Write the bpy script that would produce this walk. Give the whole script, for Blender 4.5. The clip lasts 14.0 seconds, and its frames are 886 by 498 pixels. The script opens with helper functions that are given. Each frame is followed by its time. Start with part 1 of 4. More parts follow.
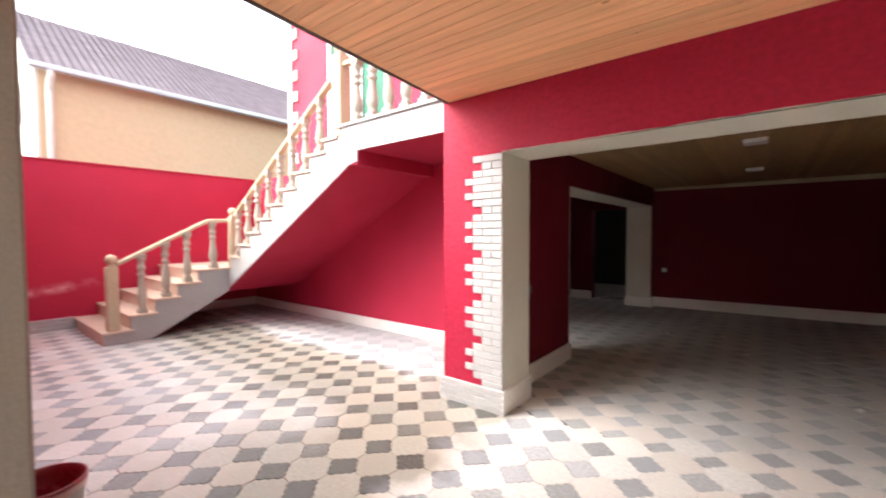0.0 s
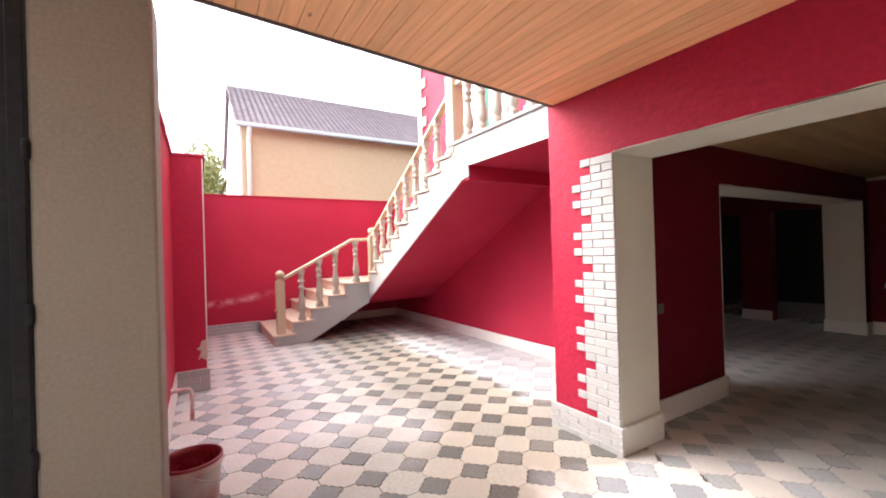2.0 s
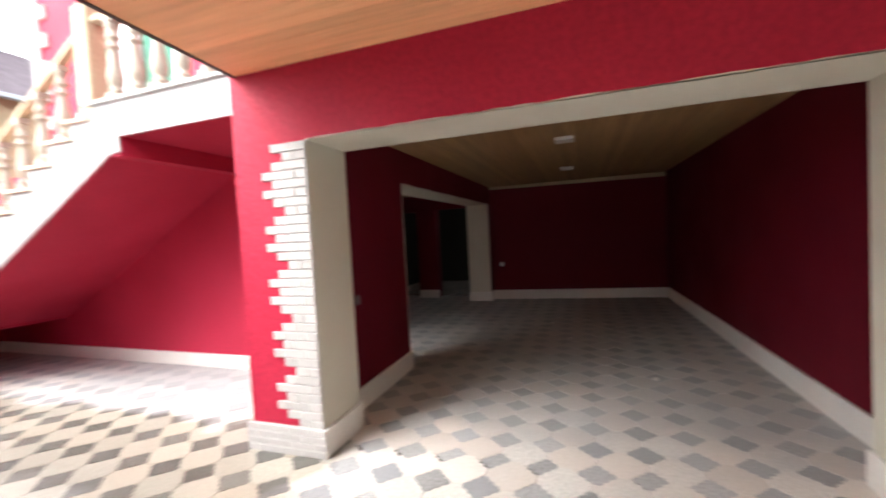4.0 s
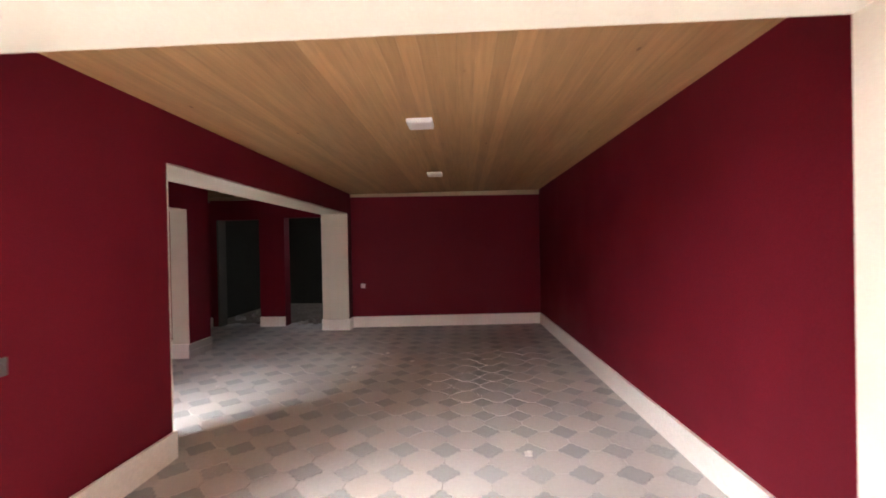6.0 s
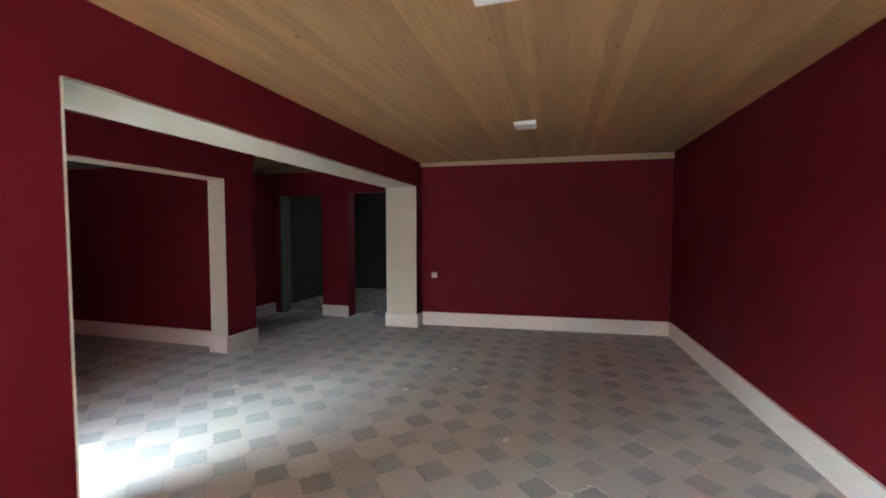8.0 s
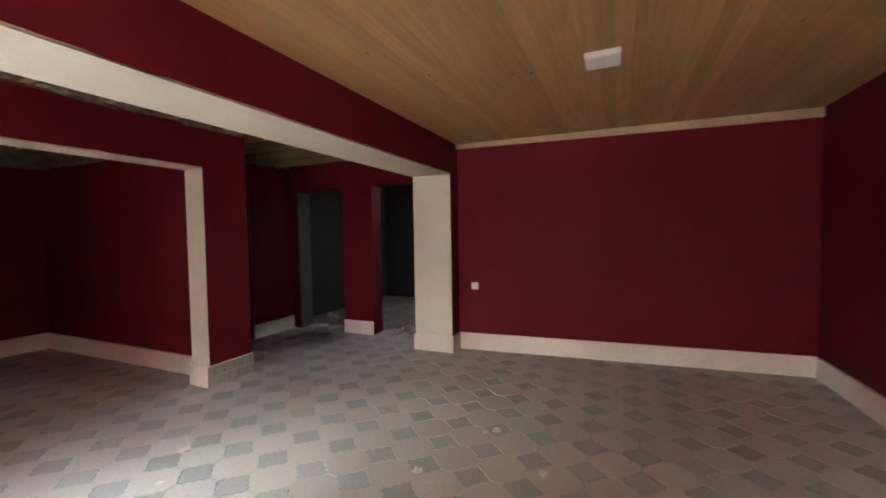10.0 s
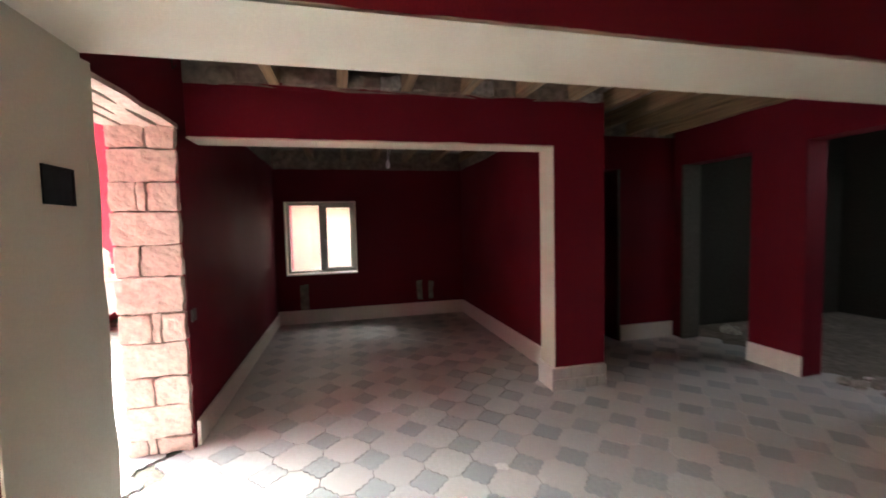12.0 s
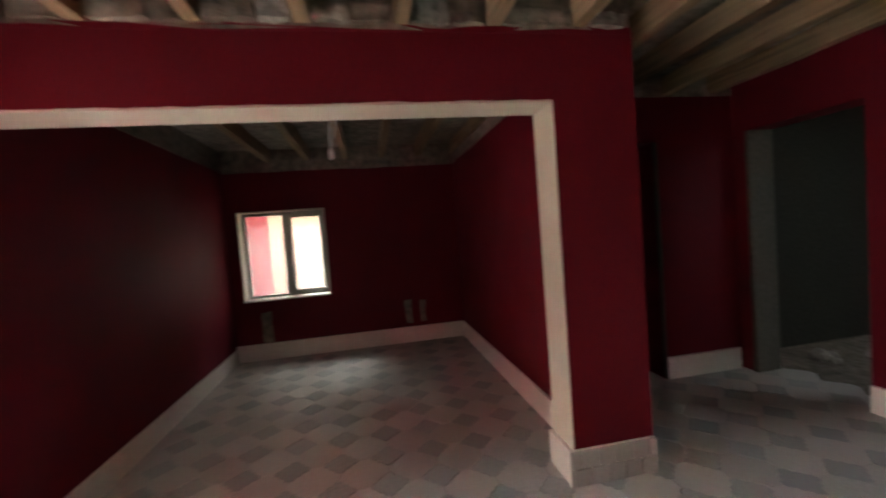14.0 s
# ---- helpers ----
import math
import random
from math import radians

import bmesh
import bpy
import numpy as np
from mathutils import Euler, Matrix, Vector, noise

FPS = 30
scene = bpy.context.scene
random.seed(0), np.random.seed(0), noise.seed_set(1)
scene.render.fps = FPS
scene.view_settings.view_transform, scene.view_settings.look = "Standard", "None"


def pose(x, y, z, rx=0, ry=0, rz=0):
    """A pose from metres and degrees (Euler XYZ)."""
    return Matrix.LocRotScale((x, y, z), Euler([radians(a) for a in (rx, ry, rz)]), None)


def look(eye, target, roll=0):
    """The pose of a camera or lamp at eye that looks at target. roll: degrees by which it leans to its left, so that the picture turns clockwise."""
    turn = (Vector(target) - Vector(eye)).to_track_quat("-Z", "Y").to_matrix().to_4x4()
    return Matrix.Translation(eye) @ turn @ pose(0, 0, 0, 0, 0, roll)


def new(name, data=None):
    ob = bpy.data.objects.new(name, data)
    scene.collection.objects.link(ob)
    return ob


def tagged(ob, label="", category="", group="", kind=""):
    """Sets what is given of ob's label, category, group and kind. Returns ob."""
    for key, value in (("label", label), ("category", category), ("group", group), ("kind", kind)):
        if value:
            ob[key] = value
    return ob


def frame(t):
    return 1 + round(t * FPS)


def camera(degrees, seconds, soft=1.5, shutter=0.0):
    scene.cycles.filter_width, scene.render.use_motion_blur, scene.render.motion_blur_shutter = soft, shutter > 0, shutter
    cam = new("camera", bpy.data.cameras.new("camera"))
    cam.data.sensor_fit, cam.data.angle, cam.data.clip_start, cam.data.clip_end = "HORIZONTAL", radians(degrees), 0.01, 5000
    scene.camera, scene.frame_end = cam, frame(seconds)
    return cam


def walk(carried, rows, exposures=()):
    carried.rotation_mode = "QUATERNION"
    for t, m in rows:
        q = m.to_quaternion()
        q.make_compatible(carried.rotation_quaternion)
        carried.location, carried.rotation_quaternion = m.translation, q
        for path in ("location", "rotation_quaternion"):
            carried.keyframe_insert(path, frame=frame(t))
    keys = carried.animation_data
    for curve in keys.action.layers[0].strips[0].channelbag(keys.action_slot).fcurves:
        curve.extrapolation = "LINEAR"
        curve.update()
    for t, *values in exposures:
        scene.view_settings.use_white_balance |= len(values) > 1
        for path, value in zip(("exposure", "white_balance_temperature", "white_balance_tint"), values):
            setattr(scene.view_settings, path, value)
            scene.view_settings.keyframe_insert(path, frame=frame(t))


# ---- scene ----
cam = camera(95.3, 14.0, soft=1.8, shutter=0.5)
PATH = [
    (0, (0.104, 0.64, 1.539), (-1.147, 2.199, 1.469), -0.2),
    (0.5, (0.048, 0.712, 1.555), (-1.434, 2.054, 1.502), -2.8),
    (1, (0.109, 0.811, 1.541), (-1.533, 1.951, 1.467), -1.8),
    (1.5, (0.205, 0.91, 1.546), (-1.526, 1.913, 1.512), -1.5),
    (2, (0.255, 0.994, 1.544), (-1.46, 2.024, 1.55), -1.7),
    (2.5, (0.246, 0.988, 1.549), (-1.413, 2.105, 1.551), -1.6),
    (3, (0.242, 1.014, 1.544), (-1.254, 2.341, 1.505), -1.2),
    (3.5, (0.16, 1.109, 1.534), (-0.987, 2.746, 1.481), -2.1),
    (4, (0.131, 1.261, 1.534), (-0.521, 3.151, 1.458), -3.1),
    (4.2, (0.143, 1.374, 1.515), (-0.325, 3.316, 1.433), -2.5),
    (6.3, (0.334, 2.925, 1.480), (0.232, 4.922, 1.470), -1.1),
    (6.5, (0.332, 3.078, 1.472), (0.188, 5.073, 1.455), -2.1),
    (7, (0.326, 3.459, 1.485), (0.083, 5.443, 1.446), -0.5),
    (7.5, (0.293, 3.858, 1.457), (-0.155, 5.807, 1.405), -2.4),
    (7.7, (0.285, 4.015, 1.466), (-0.215, 5.950, 1.390), -1.4),
    (10, (0.039, 5.561, 1.428), (-0.763, 7.391, 1.350), -0.9),
    (10.5, (0.055, 5.835, 1.390), (-1.338, 7.267, 1.292), -2.3),
    (11, (-0.058, 6.090, 1.449), (-1.790, 7.083, 1.328), 0.1),
    (11.5, (-0.219, 6.254, 1.419), (-2.076, 6.989, 1.310), -0.3),
    (12, (-0.450, 6.431, 1.439), (-2.391, 6.899, 1.323), -1.4),
    (12.5, (-0.708, 6.674, 1.442), (-2.700, 6.812, 1.337), -0.8),
    (13, (-0.952, 6.801, 1.455), (-2.947, 6.794, 1.315), -1.7),
    (13.5, (-1.261, 6.915, 1.463), (-3.259, 6.944, 1.370), -2.3),
    (14, (-1.531, 7.142, 1.440), (-3.498, 7.493, 1.350), -4.4),
]
EXPOSURES = [(0.0, 2.1, 6450, 10), (1.5, 2.05, 6480, 12), (2.2, 2.05, 6450, 12), (3.0, 2.15, 6400, 10), (4.2, 2.15, 6350, 7), (6.3, 4.3, 6400, 12), (6.7, 4.35, 5900, 6), (7.2, 4.4, 5400, -4), (7.7, 4.4, 5400, -7), (10.0, 4.7, 6200, -2), (11.0, 4.65, 6300, -3), (12.5, 4.6, 6400, 5), (14.0, 4.7, 6500, -2)]
walk(cam, [(t, look(eye, target, roll)) for t, eye, target, roll in PATH], EXPOSURES)

# ---- world and light: a bright overcast sky ----
SUN_ELEVATION, SUN_ROTATION = 45.0, 219.0
world = bpy.data.worlds.new("overcast_sky")
world.use_nodes = True
scene.world = world
wn = world.node_tree
sky = wn.nodes.new("ShaderNodeTexSky")
sky.sky_type, sky.sun_disc = "NISHITA", False
sky.sun_elevation, sky.sun_rotation = radians(SUN_ELEVATION), radians(SUN_ROTATION)
sky.dust_density, sky.air_density = 4.0, 1.0
soft_sky = wn.nodes.new("ShaderNodeHueSaturation")
soft_sky.inputs["Saturation"].default_value = 0.22
soft_sky.inputs["Value"].default_value = 1.4
wn.links.new(sky.outputs[0], soft_sky.inputs["Color"])
wn.links.new(soft_sky.outputs[0], wn.nodes["Background"].inputs["Color"])
wn.nodes["Background"].inputs["Strength"].default_value = 0.15

sun = new("sun", bpy.data.lights.new("sun", "SUN"))
sun.data.energy, sun.data.angle, sun.data.color = 0.8, radians(56), (1.0, 0.96, 0.9)
az = radians(SUN_ROTATION)
sun_from = Vector((math.sin(az) * math.cos(radians(SUN_ELEVATION)), math.cos(az) * math.cos(radians(SUN_ELEVATION)), math.sin(radians(SUN_ELEVATION))))
sun.matrix_world = look(sun_from * 30, (0, 0, 0))


# ---- materials ----
def material(name, color, rough=0.6, vary=0.12, grain=40.0, patch=1.2, bump=0.15, bump_scale=None, metal=0.0, spread=0.0,
             tint=None, spec=0.5, wet=False, stretch=(1, 1, 1), patch_amount=0.5, bloom=False, alt=None):
    """A surface with fine grain, broad patches and relief; spread varies it from piece to piece."""
    m = bpy.data.materials.new(name)
    m.use_nodes = True
    nt = m.node_tree
    n, link = nt.nodes, nt.links
    shader = n["Principled BSDF"]
    where = n.new("ShaderNodeNewGeometry")
    scale = n.new("ShaderNodeVectorMath")
    scale.operation = "MULTIPLY"
    scale.inputs[1].default_value = stretch
    link.new(where.outputs["Position"], scale.inputs[0])

    def cloud(size, detail):
        t = n.new("ShaderNodeTexNoise")
        t.inputs["Scale"].default_value, t.inputs["Detail"].default_value = size, detail
        link.new(scale.outputs[0], t.inputs["Vector"])
        return t.outputs["Fac"]

    def mixed(a, b, fac, kind="MIX"):
        x = n.new("ShaderNodeMix")
        x.data_type, x.blend_type = "RGBA", kind
        for sock, value in ((6, a), (7, b), (0, fac)):
            if isinstance(value, bpy.types.NodeSocket):
                link.new(value, x.inputs[sock])
            else:
                x.inputs[sock].default_value = value
        return x.outputs[2]

    def ramp(value, lo, hi, a=0.0, b=1.0):
        r = n.new("ShaderNodeMapRange")
        link.new(value, r.inputs[0])
        for i, v in enumerate((lo, hi, a, b)):
            r.inputs[i + 1].default_value = v
        return r.outputs[0]

    dark = (*[c * (1 - vary * 1.6) for c in color], 1)
    light = (*[min(1.0, c * (1 + vary)) for c in color], 1)
    other = (*(tint or [c * (1 - vary) for c in color]), 1)
    col = mixed(dark, light, ramp(cloud(grain, 5), 0.3, 0.7))
    broad = cloud(patch, 3)
    col = mixed(col, other, ramp(broad, 0.42, 0.72, 0.0, patch_amount))
    if spread:
        info = n.new("ShaderNodeObjectInfo")
        isl = n.new("ShaderNodeNewGeometry")
        add = n.new("ShaderNodeMath")
        add.operation = "ADD"
        link.new(info.outputs["Random"], add.inputs[0])
        link.new(isl.outputs["Random Per Island"], add.inputs[1])
        frac = n.new("ShaderNodeMath")
        frac.operation = "FRACT"
        link.new(add.outputs[0], frac.inputs[0])
        if alt:
            flip = n.new("ShaderNodeMath")
            flip.operation = "PINGPONG"
            flip.inputs[1].default_value = 0.17
            link.new(frac.outputs[0], flip.inputs[0])
            col = mixed(col, (*alt, 1), ramp(flip.outputs[0], 0.0, 0.17, 0.0, 0.75))
        b = n.new("ShaderNodeHueSaturation")
        link.new(col, b.inputs["Color"])
        link.new(ramp(frac.outputs[0], 0, 1, 1 - spread, 1 + spread), b.inputs["Value"])
        col = b.outputs[0]
    r_out = ramp(broad, 0.3, 0.7, max(0.02, rough - 0.08), min(1.0, rough + 0.08))
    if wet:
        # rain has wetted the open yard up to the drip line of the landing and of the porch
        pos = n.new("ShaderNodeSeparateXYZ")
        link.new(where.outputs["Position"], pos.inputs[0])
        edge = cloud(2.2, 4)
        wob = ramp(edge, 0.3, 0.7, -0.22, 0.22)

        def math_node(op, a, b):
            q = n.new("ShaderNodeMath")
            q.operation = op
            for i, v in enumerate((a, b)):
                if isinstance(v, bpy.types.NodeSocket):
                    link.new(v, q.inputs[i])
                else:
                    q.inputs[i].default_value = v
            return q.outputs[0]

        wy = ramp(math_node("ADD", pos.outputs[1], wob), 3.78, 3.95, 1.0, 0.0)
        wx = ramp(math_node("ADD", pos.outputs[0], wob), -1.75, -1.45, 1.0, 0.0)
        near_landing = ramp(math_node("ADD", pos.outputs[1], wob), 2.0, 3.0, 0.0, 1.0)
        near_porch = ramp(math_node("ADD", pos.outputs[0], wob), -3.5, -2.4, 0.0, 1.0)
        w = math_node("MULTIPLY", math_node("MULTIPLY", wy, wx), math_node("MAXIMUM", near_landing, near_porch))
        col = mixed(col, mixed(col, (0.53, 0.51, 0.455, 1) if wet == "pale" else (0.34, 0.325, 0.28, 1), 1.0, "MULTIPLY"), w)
        # cement dust the landing keeps dry, its grey darkened to tone down the light
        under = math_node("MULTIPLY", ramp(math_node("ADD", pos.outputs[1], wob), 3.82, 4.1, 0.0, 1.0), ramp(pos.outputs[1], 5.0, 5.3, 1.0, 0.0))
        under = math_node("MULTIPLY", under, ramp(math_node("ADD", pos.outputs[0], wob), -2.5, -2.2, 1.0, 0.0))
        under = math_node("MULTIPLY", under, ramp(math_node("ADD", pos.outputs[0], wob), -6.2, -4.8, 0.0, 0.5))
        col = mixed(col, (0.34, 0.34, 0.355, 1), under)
        # a thin film of grey building dust indoors, cooled to offset red bounce light
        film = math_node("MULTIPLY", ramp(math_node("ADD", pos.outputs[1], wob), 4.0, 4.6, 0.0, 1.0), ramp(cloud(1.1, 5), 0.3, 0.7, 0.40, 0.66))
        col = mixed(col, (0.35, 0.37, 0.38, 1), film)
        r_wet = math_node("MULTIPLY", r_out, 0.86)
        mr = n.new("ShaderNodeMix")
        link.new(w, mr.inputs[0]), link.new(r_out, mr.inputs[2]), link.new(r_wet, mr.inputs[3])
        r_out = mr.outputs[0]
    if bloom:
        # a wavering band of lime bloom low on the wall, and drips under it
        pos = n.new("ShaderNodeSeparateXYZ")
        link.new(where.outputs["Position"], pos.inputs[0])
        band = n.new("ShaderNodeMath")
        band.operation = "MULTIPLY_ADD"
        link.new(pos.outputs[1], band.inputs[0])
        band.inputs[1].default_value, band.inputs[2].default_value = -0.14, -0.43
        level = n.new("ShaderNodeMath")
        level.operation = "ADD"
        link.new(pos.outputs[2], level.inputs[0]), link.new(band.outputs[0], level.inputs[1])
        away = n.new("ShaderNodeMath")
        away.operation = "ABSOLUTE"
        link.new(level.outputs[0], away.inputs[0])
        near = ramp(away.outputs[0], 0.0, 0.11, 1.0, 0.0)
        ends = ramp(pos.outputs[1], 1.9, 2.5, 1.0, 0.0)
        wisp = ramp(cloud(6.0, 6), 0.40, 0.68, 0.0, 0.9)
        for f in (near, ends):
            q = n.new("ShaderNodeMath")
            q.operation = "MULTIPLY"
            link.new(wisp, q.inputs[0]), link.new(f, q.inputs[1])
            wisp = q.outputs[0]
        col = mixed(col, (0.66, 0.33, 0.36, 1), wisp)
    link.new(col, shader.inputs["Base Color"])
    link.new(r_out, shader.inputs["Roughness"])
    shader.inputs["Metallic"].default_value = metal
    shader.inputs["Specular IOR Level"].default_value = spec
    if bump:
        b = n.new("ShaderNodeBump")
        b.inputs["Strength"].default_value, b.inputs["Distance"].default_value = bump, 0.01
        link.new(cloud(bump_scale or grain, 6), b.inputs["Height"])
        link.new(b.outputs[0], shader.inputs["Normal"])
    return m


def wood(name, color, along, board=0.1, rough=0.4, dark=0.55, knots=True, spread=0.22, flat=False):
    """Varnished pine boards: long grain, knots, and a tone of its own for each board."""
    m = bpy.data.materials.new(name)
    m.use_nodes = True
    n, link = m.node_tree.nodes, m.node_tree.links
    shader = n["Principled BSDF"]
    where = n.new("ShaderNodeNewGeometry")
    vec = n.new("ShaderNodeVectorMath")
    vec.operation = "MULTIPLY"
    vec.inputs[1].default_value = {"x": (1.2, 22, 22), "y": (22, 1.2, 22), "z": (22, 22, 1.2)}[along]
    shift = n.new("ShaderNodeVectorMath")
    shift.operation = "MULTIPLY_ADD"
    link.new(where.outputs["Random Per Island"], shift.inputs[0])
    shift.inputs[1].default_value = (17, 23, 11)
    link.new(where.outputs["Position"], vec.inputs[0])
    link.new(vec.outputs[0], shift.inputs[2])
    t = n.new("ShaderNodeTexNoise")
    t.inputs["Scale"].default_value, t.inputs["Detail"].default_value, t.inputs["Distortion"].default_value = 1.6, 6, 0.6
    link.new(shift.outputs[0], t.inputs["Vector"])
    r = n.new("ShaderNodeValToRGB")
    r.color_ramp.elements[0].position, r.color_ramp.elements[1].position = 0.3, 0.72
    r.color_ramp.elements[0].color = (*[c * dark for c in color], 1)
    r.color_ramp.elements[1].color = (*color, 1)
    link.new(t.outputs["Fac"], r.inputs[0])
    col = r.outputs[0]
    if knots:
        v = n.new("ShaderNodeVectorMath")
        v.operation = "MULTIPLY"
        v.inputs[1].default_value = {"x": (0.45, 1, 0 if flat else 1), "y": (1, 0.45, 0 if flat else 1), "z": (1, 1, 0.45)}[along]
        link.new(where.outputs["Position"], v.inputs[0])
        k = n.new("ShaderNodeTexVoronoi")
        k.inputs["Scale"].default_value = 5.2
        link.new(v.outputs[0], k.inputs["Vector"])
        kr = n.new("ShaderNodeMapRange")
        link.new(k.outputs["Distance"], kr.inputs[0])
        for i, x in enumerate((0.035, 0.07, 0.75, 0.0)):
            kr.inputs[i + 1].default_value = x
        mk = n.new("ShaderNodeMix")
        mk.data_type = "RGBA"
        link.new(kr.outputs[0], mk.inputs[0]), link.new(col, mk.inputs[6])
        mk.inputs[7].default_value = (color[0] * 0.3, color[1] * 0.2, color[2] * 0.15, 1)
        col = mk.outputs[2]
    hv = n.new("ShaderNodeHueSaturation")
    mr = n.new("ShaderNodeMapRange")
    link.new(where.outputs["Random Per Island"], mr.inputs[0])
    mr.inputs[3].default_value, mr.inputs[4].default_value = 1 - spread, 1 + spread
    link.new(mr.outputs[0], hv.inputs["Value"])
    link.new(col, hv.inputs["Color"])
    link.new(hv.outputs[0], shader.inputs["Base Color"])
    shader.inputs["Roughness"].default_value = rough
    b = n.new("ShaderNodeBump")
    b.inputs["Strength"].default_value, b.inputs["Distance"].default_value = 0.12, 0.004
    link.new(t.outputs["Fac"], b.inputs["Height"])
    link.new(b.outputs[0], shader.inputs["Normal"])
    return m


# the facade's red again, darkened: the shade indoors is put into this colour
RED_SHADED = material("red_paint_shaded", (0.137, 0.0085, 0.0188), 0.62, 0.06, 120, 0.9, 0.12, 90, tint=(0.108, 0.0070, 0.0150), patch_amount=0.6, spec=0.12)
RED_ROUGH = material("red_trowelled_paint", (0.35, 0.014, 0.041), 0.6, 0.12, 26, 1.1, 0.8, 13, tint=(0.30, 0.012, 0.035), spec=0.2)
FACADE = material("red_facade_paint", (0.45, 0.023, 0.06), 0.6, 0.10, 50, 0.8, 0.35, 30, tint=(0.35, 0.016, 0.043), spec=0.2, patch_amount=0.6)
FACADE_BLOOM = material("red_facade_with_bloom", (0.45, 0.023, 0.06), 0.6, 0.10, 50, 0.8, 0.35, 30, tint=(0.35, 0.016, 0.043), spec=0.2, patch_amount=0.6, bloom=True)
CREAM = material("cream_plaster", (0.65, 0.63, 0.54), 0.7, 0.025, 90, 1.5, 0.15, 60, tint=(0.60, 0.56, 0.46))
# the column's cream, darkened: shade under the porch is put into the colour
DIMMED_CREAM = material("dimmed_cream_plaster", (0.245, 0.21, 0.172), 0.8, 0.07, 60, 1.2, 0.3, 45, tint=(0.28, 0.235, 0.19))
WHITE = material("white_paint", (0.78, 0.76, 0.72), 0.55, 0.05, 45, 2.0, 0.3, 60, tint=(0.70, 0.67, 0.62))
BRICK = material("white_brick_paint", (0.40, 0.39, 0.38), 0.6, 0.06, 60, 3.0, 0.45, 90, spread=0.05)
JOINT = material("painted_brick_joint", (0.27, 0.26, 0.25), 0.8, 0.12, 40, 3.0, 0.4, 60)
# grey plaster made nearly black: the unlit room's darkness is in the colour
DIM_GREY = material("dimmed_grey_plaster", (0.045, 0.044, 0.038), 0.9, 0.15, 30, 1.2, 0.4, 25, spec=0.1)
# doorway plaster is pale; the passage's shade is put into its dark colour
DIM_EDGE = material("dim_doorway_plaster", (0.085, 0.078, 0.066), 0.9, 0.15, 30, 2.0, 0.4, 25)
CONCRETE = material("rough_concrete", (0.21, 0.175, 0.145), 0.9, 0.3, 14, 2.5, 0.9, 12, tint=(0.10, 0.08, 0.066))
STONE = material("pink_limestone", (0.62, 0.52, 0.45), 0.9, 0.14, 28, 4.0, 0.9, 30, tint=(0.45, 0.36, 0.31), spread=0.10)
MORTAR = material("grey_mortar", (0.075, 0.06, 0.05), 0.95, 0.3, 30, 3.0, 1.0, 25)
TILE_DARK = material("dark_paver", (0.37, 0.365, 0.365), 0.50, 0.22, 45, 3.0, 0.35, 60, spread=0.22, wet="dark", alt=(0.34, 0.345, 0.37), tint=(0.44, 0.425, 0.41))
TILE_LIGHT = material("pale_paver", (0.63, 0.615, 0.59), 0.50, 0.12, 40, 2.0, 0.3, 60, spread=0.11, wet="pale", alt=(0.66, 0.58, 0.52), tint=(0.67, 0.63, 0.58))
SAND = material("joint_sand", (0.13, 0.12, 0.10), 0.95, 0.3, 50, 2.0, 0.6, 60)
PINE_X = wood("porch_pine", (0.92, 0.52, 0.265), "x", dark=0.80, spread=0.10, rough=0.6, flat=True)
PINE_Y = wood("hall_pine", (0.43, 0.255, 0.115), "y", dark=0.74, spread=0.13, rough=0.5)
JOIST = wood("rough_joist", (0.27, 0.185, 0.11), "x", rough=0.85, dark=0.5)
DARK_TRIM = material("dark_edge_trim", (0.05, 0.035, 0.03), 0.6, 0.2)
STEP = material("travertine_step", (0.62, 0.46, 0.35), 0.5, 0.14, 30, 4.0, 0.2, tint=(0.66, 0.53, 0.43), stretch=(1, 1, 3))
POST = material("sandstone_post", (0.47, 0.37, 0.245), 0.6, 0.08, 30, 4.0, 0.2, tint=(0.50, 0.41, 0.29))
BALUSTER = material("cast_baluster", (0.38, 0.335, 0.275), 0.6, 0.1, 40, 5.0, 0.2, tint=(0.34, 0.28, 0.215))
STRINGER = material("white_stringer", (0.39, 0.382, 0.37), 0.55, 0.05, 30, 2.0, 0.35, 22, tint=(0.36, 0.345, 0.325))
BEIGE = material("neighbour_beige", (0.58, 0.45, 0.29), 0.85, 0.04, 8, 0.5, 0.15, tint=(0.63, 0.51, 0.35))
HOUSE_WHITE = material("neighbour_white", (0.75, 0.73, 0.68), 0.8, 0.06, 12, 0.6, 0.2)
ROOF = material("corrugated_roof", (0.29, 0.235, 0.27), 0.6, 0.15, 3, 0.5, 0.1, metal=0.0, spec=0.2, tint=(0.34, 0.285, 0.32))
ZINC = material("zinc_gutter", (0.5, 0.53, 0.57), 0.4, 0.08, 20, 2.0, 0.1, metal=0.6)
PVC = material("white_plastic", (0.75, 0.75, 0.76), 0.35, 0.03, 30, 3.0, 0.05)
PVC_GREY = material("grey_window_frame", (0.34, 0.33, 0.30), 0.45, 0.06, 30, 3.0, 0.05)
SWITCH_GREY = material("grey_switch_plastic", (0.11, 0.11, 0.11), 0.5, 0.06, 30, 3.0, 0.05)
BLACK = material("black_steel", (0.016, 0.016, 0.018), 0.65, 0.2, 30, 2.0, 0.15, spec=0.2)
RED_GLOSS = material("maroon_paint_coat", (0.22, 0.012, 0.022), 0.3, 0.15, 25, 5.0, 0.1)
PIPE_PAINT = material("paint_splashed_pipe", (0.72, 0.62, 0.58), 0.45, 0.2, 20, 9.0, 0.1, tint=(0.55, 0.06, 0.08), patch_amount=0.9)
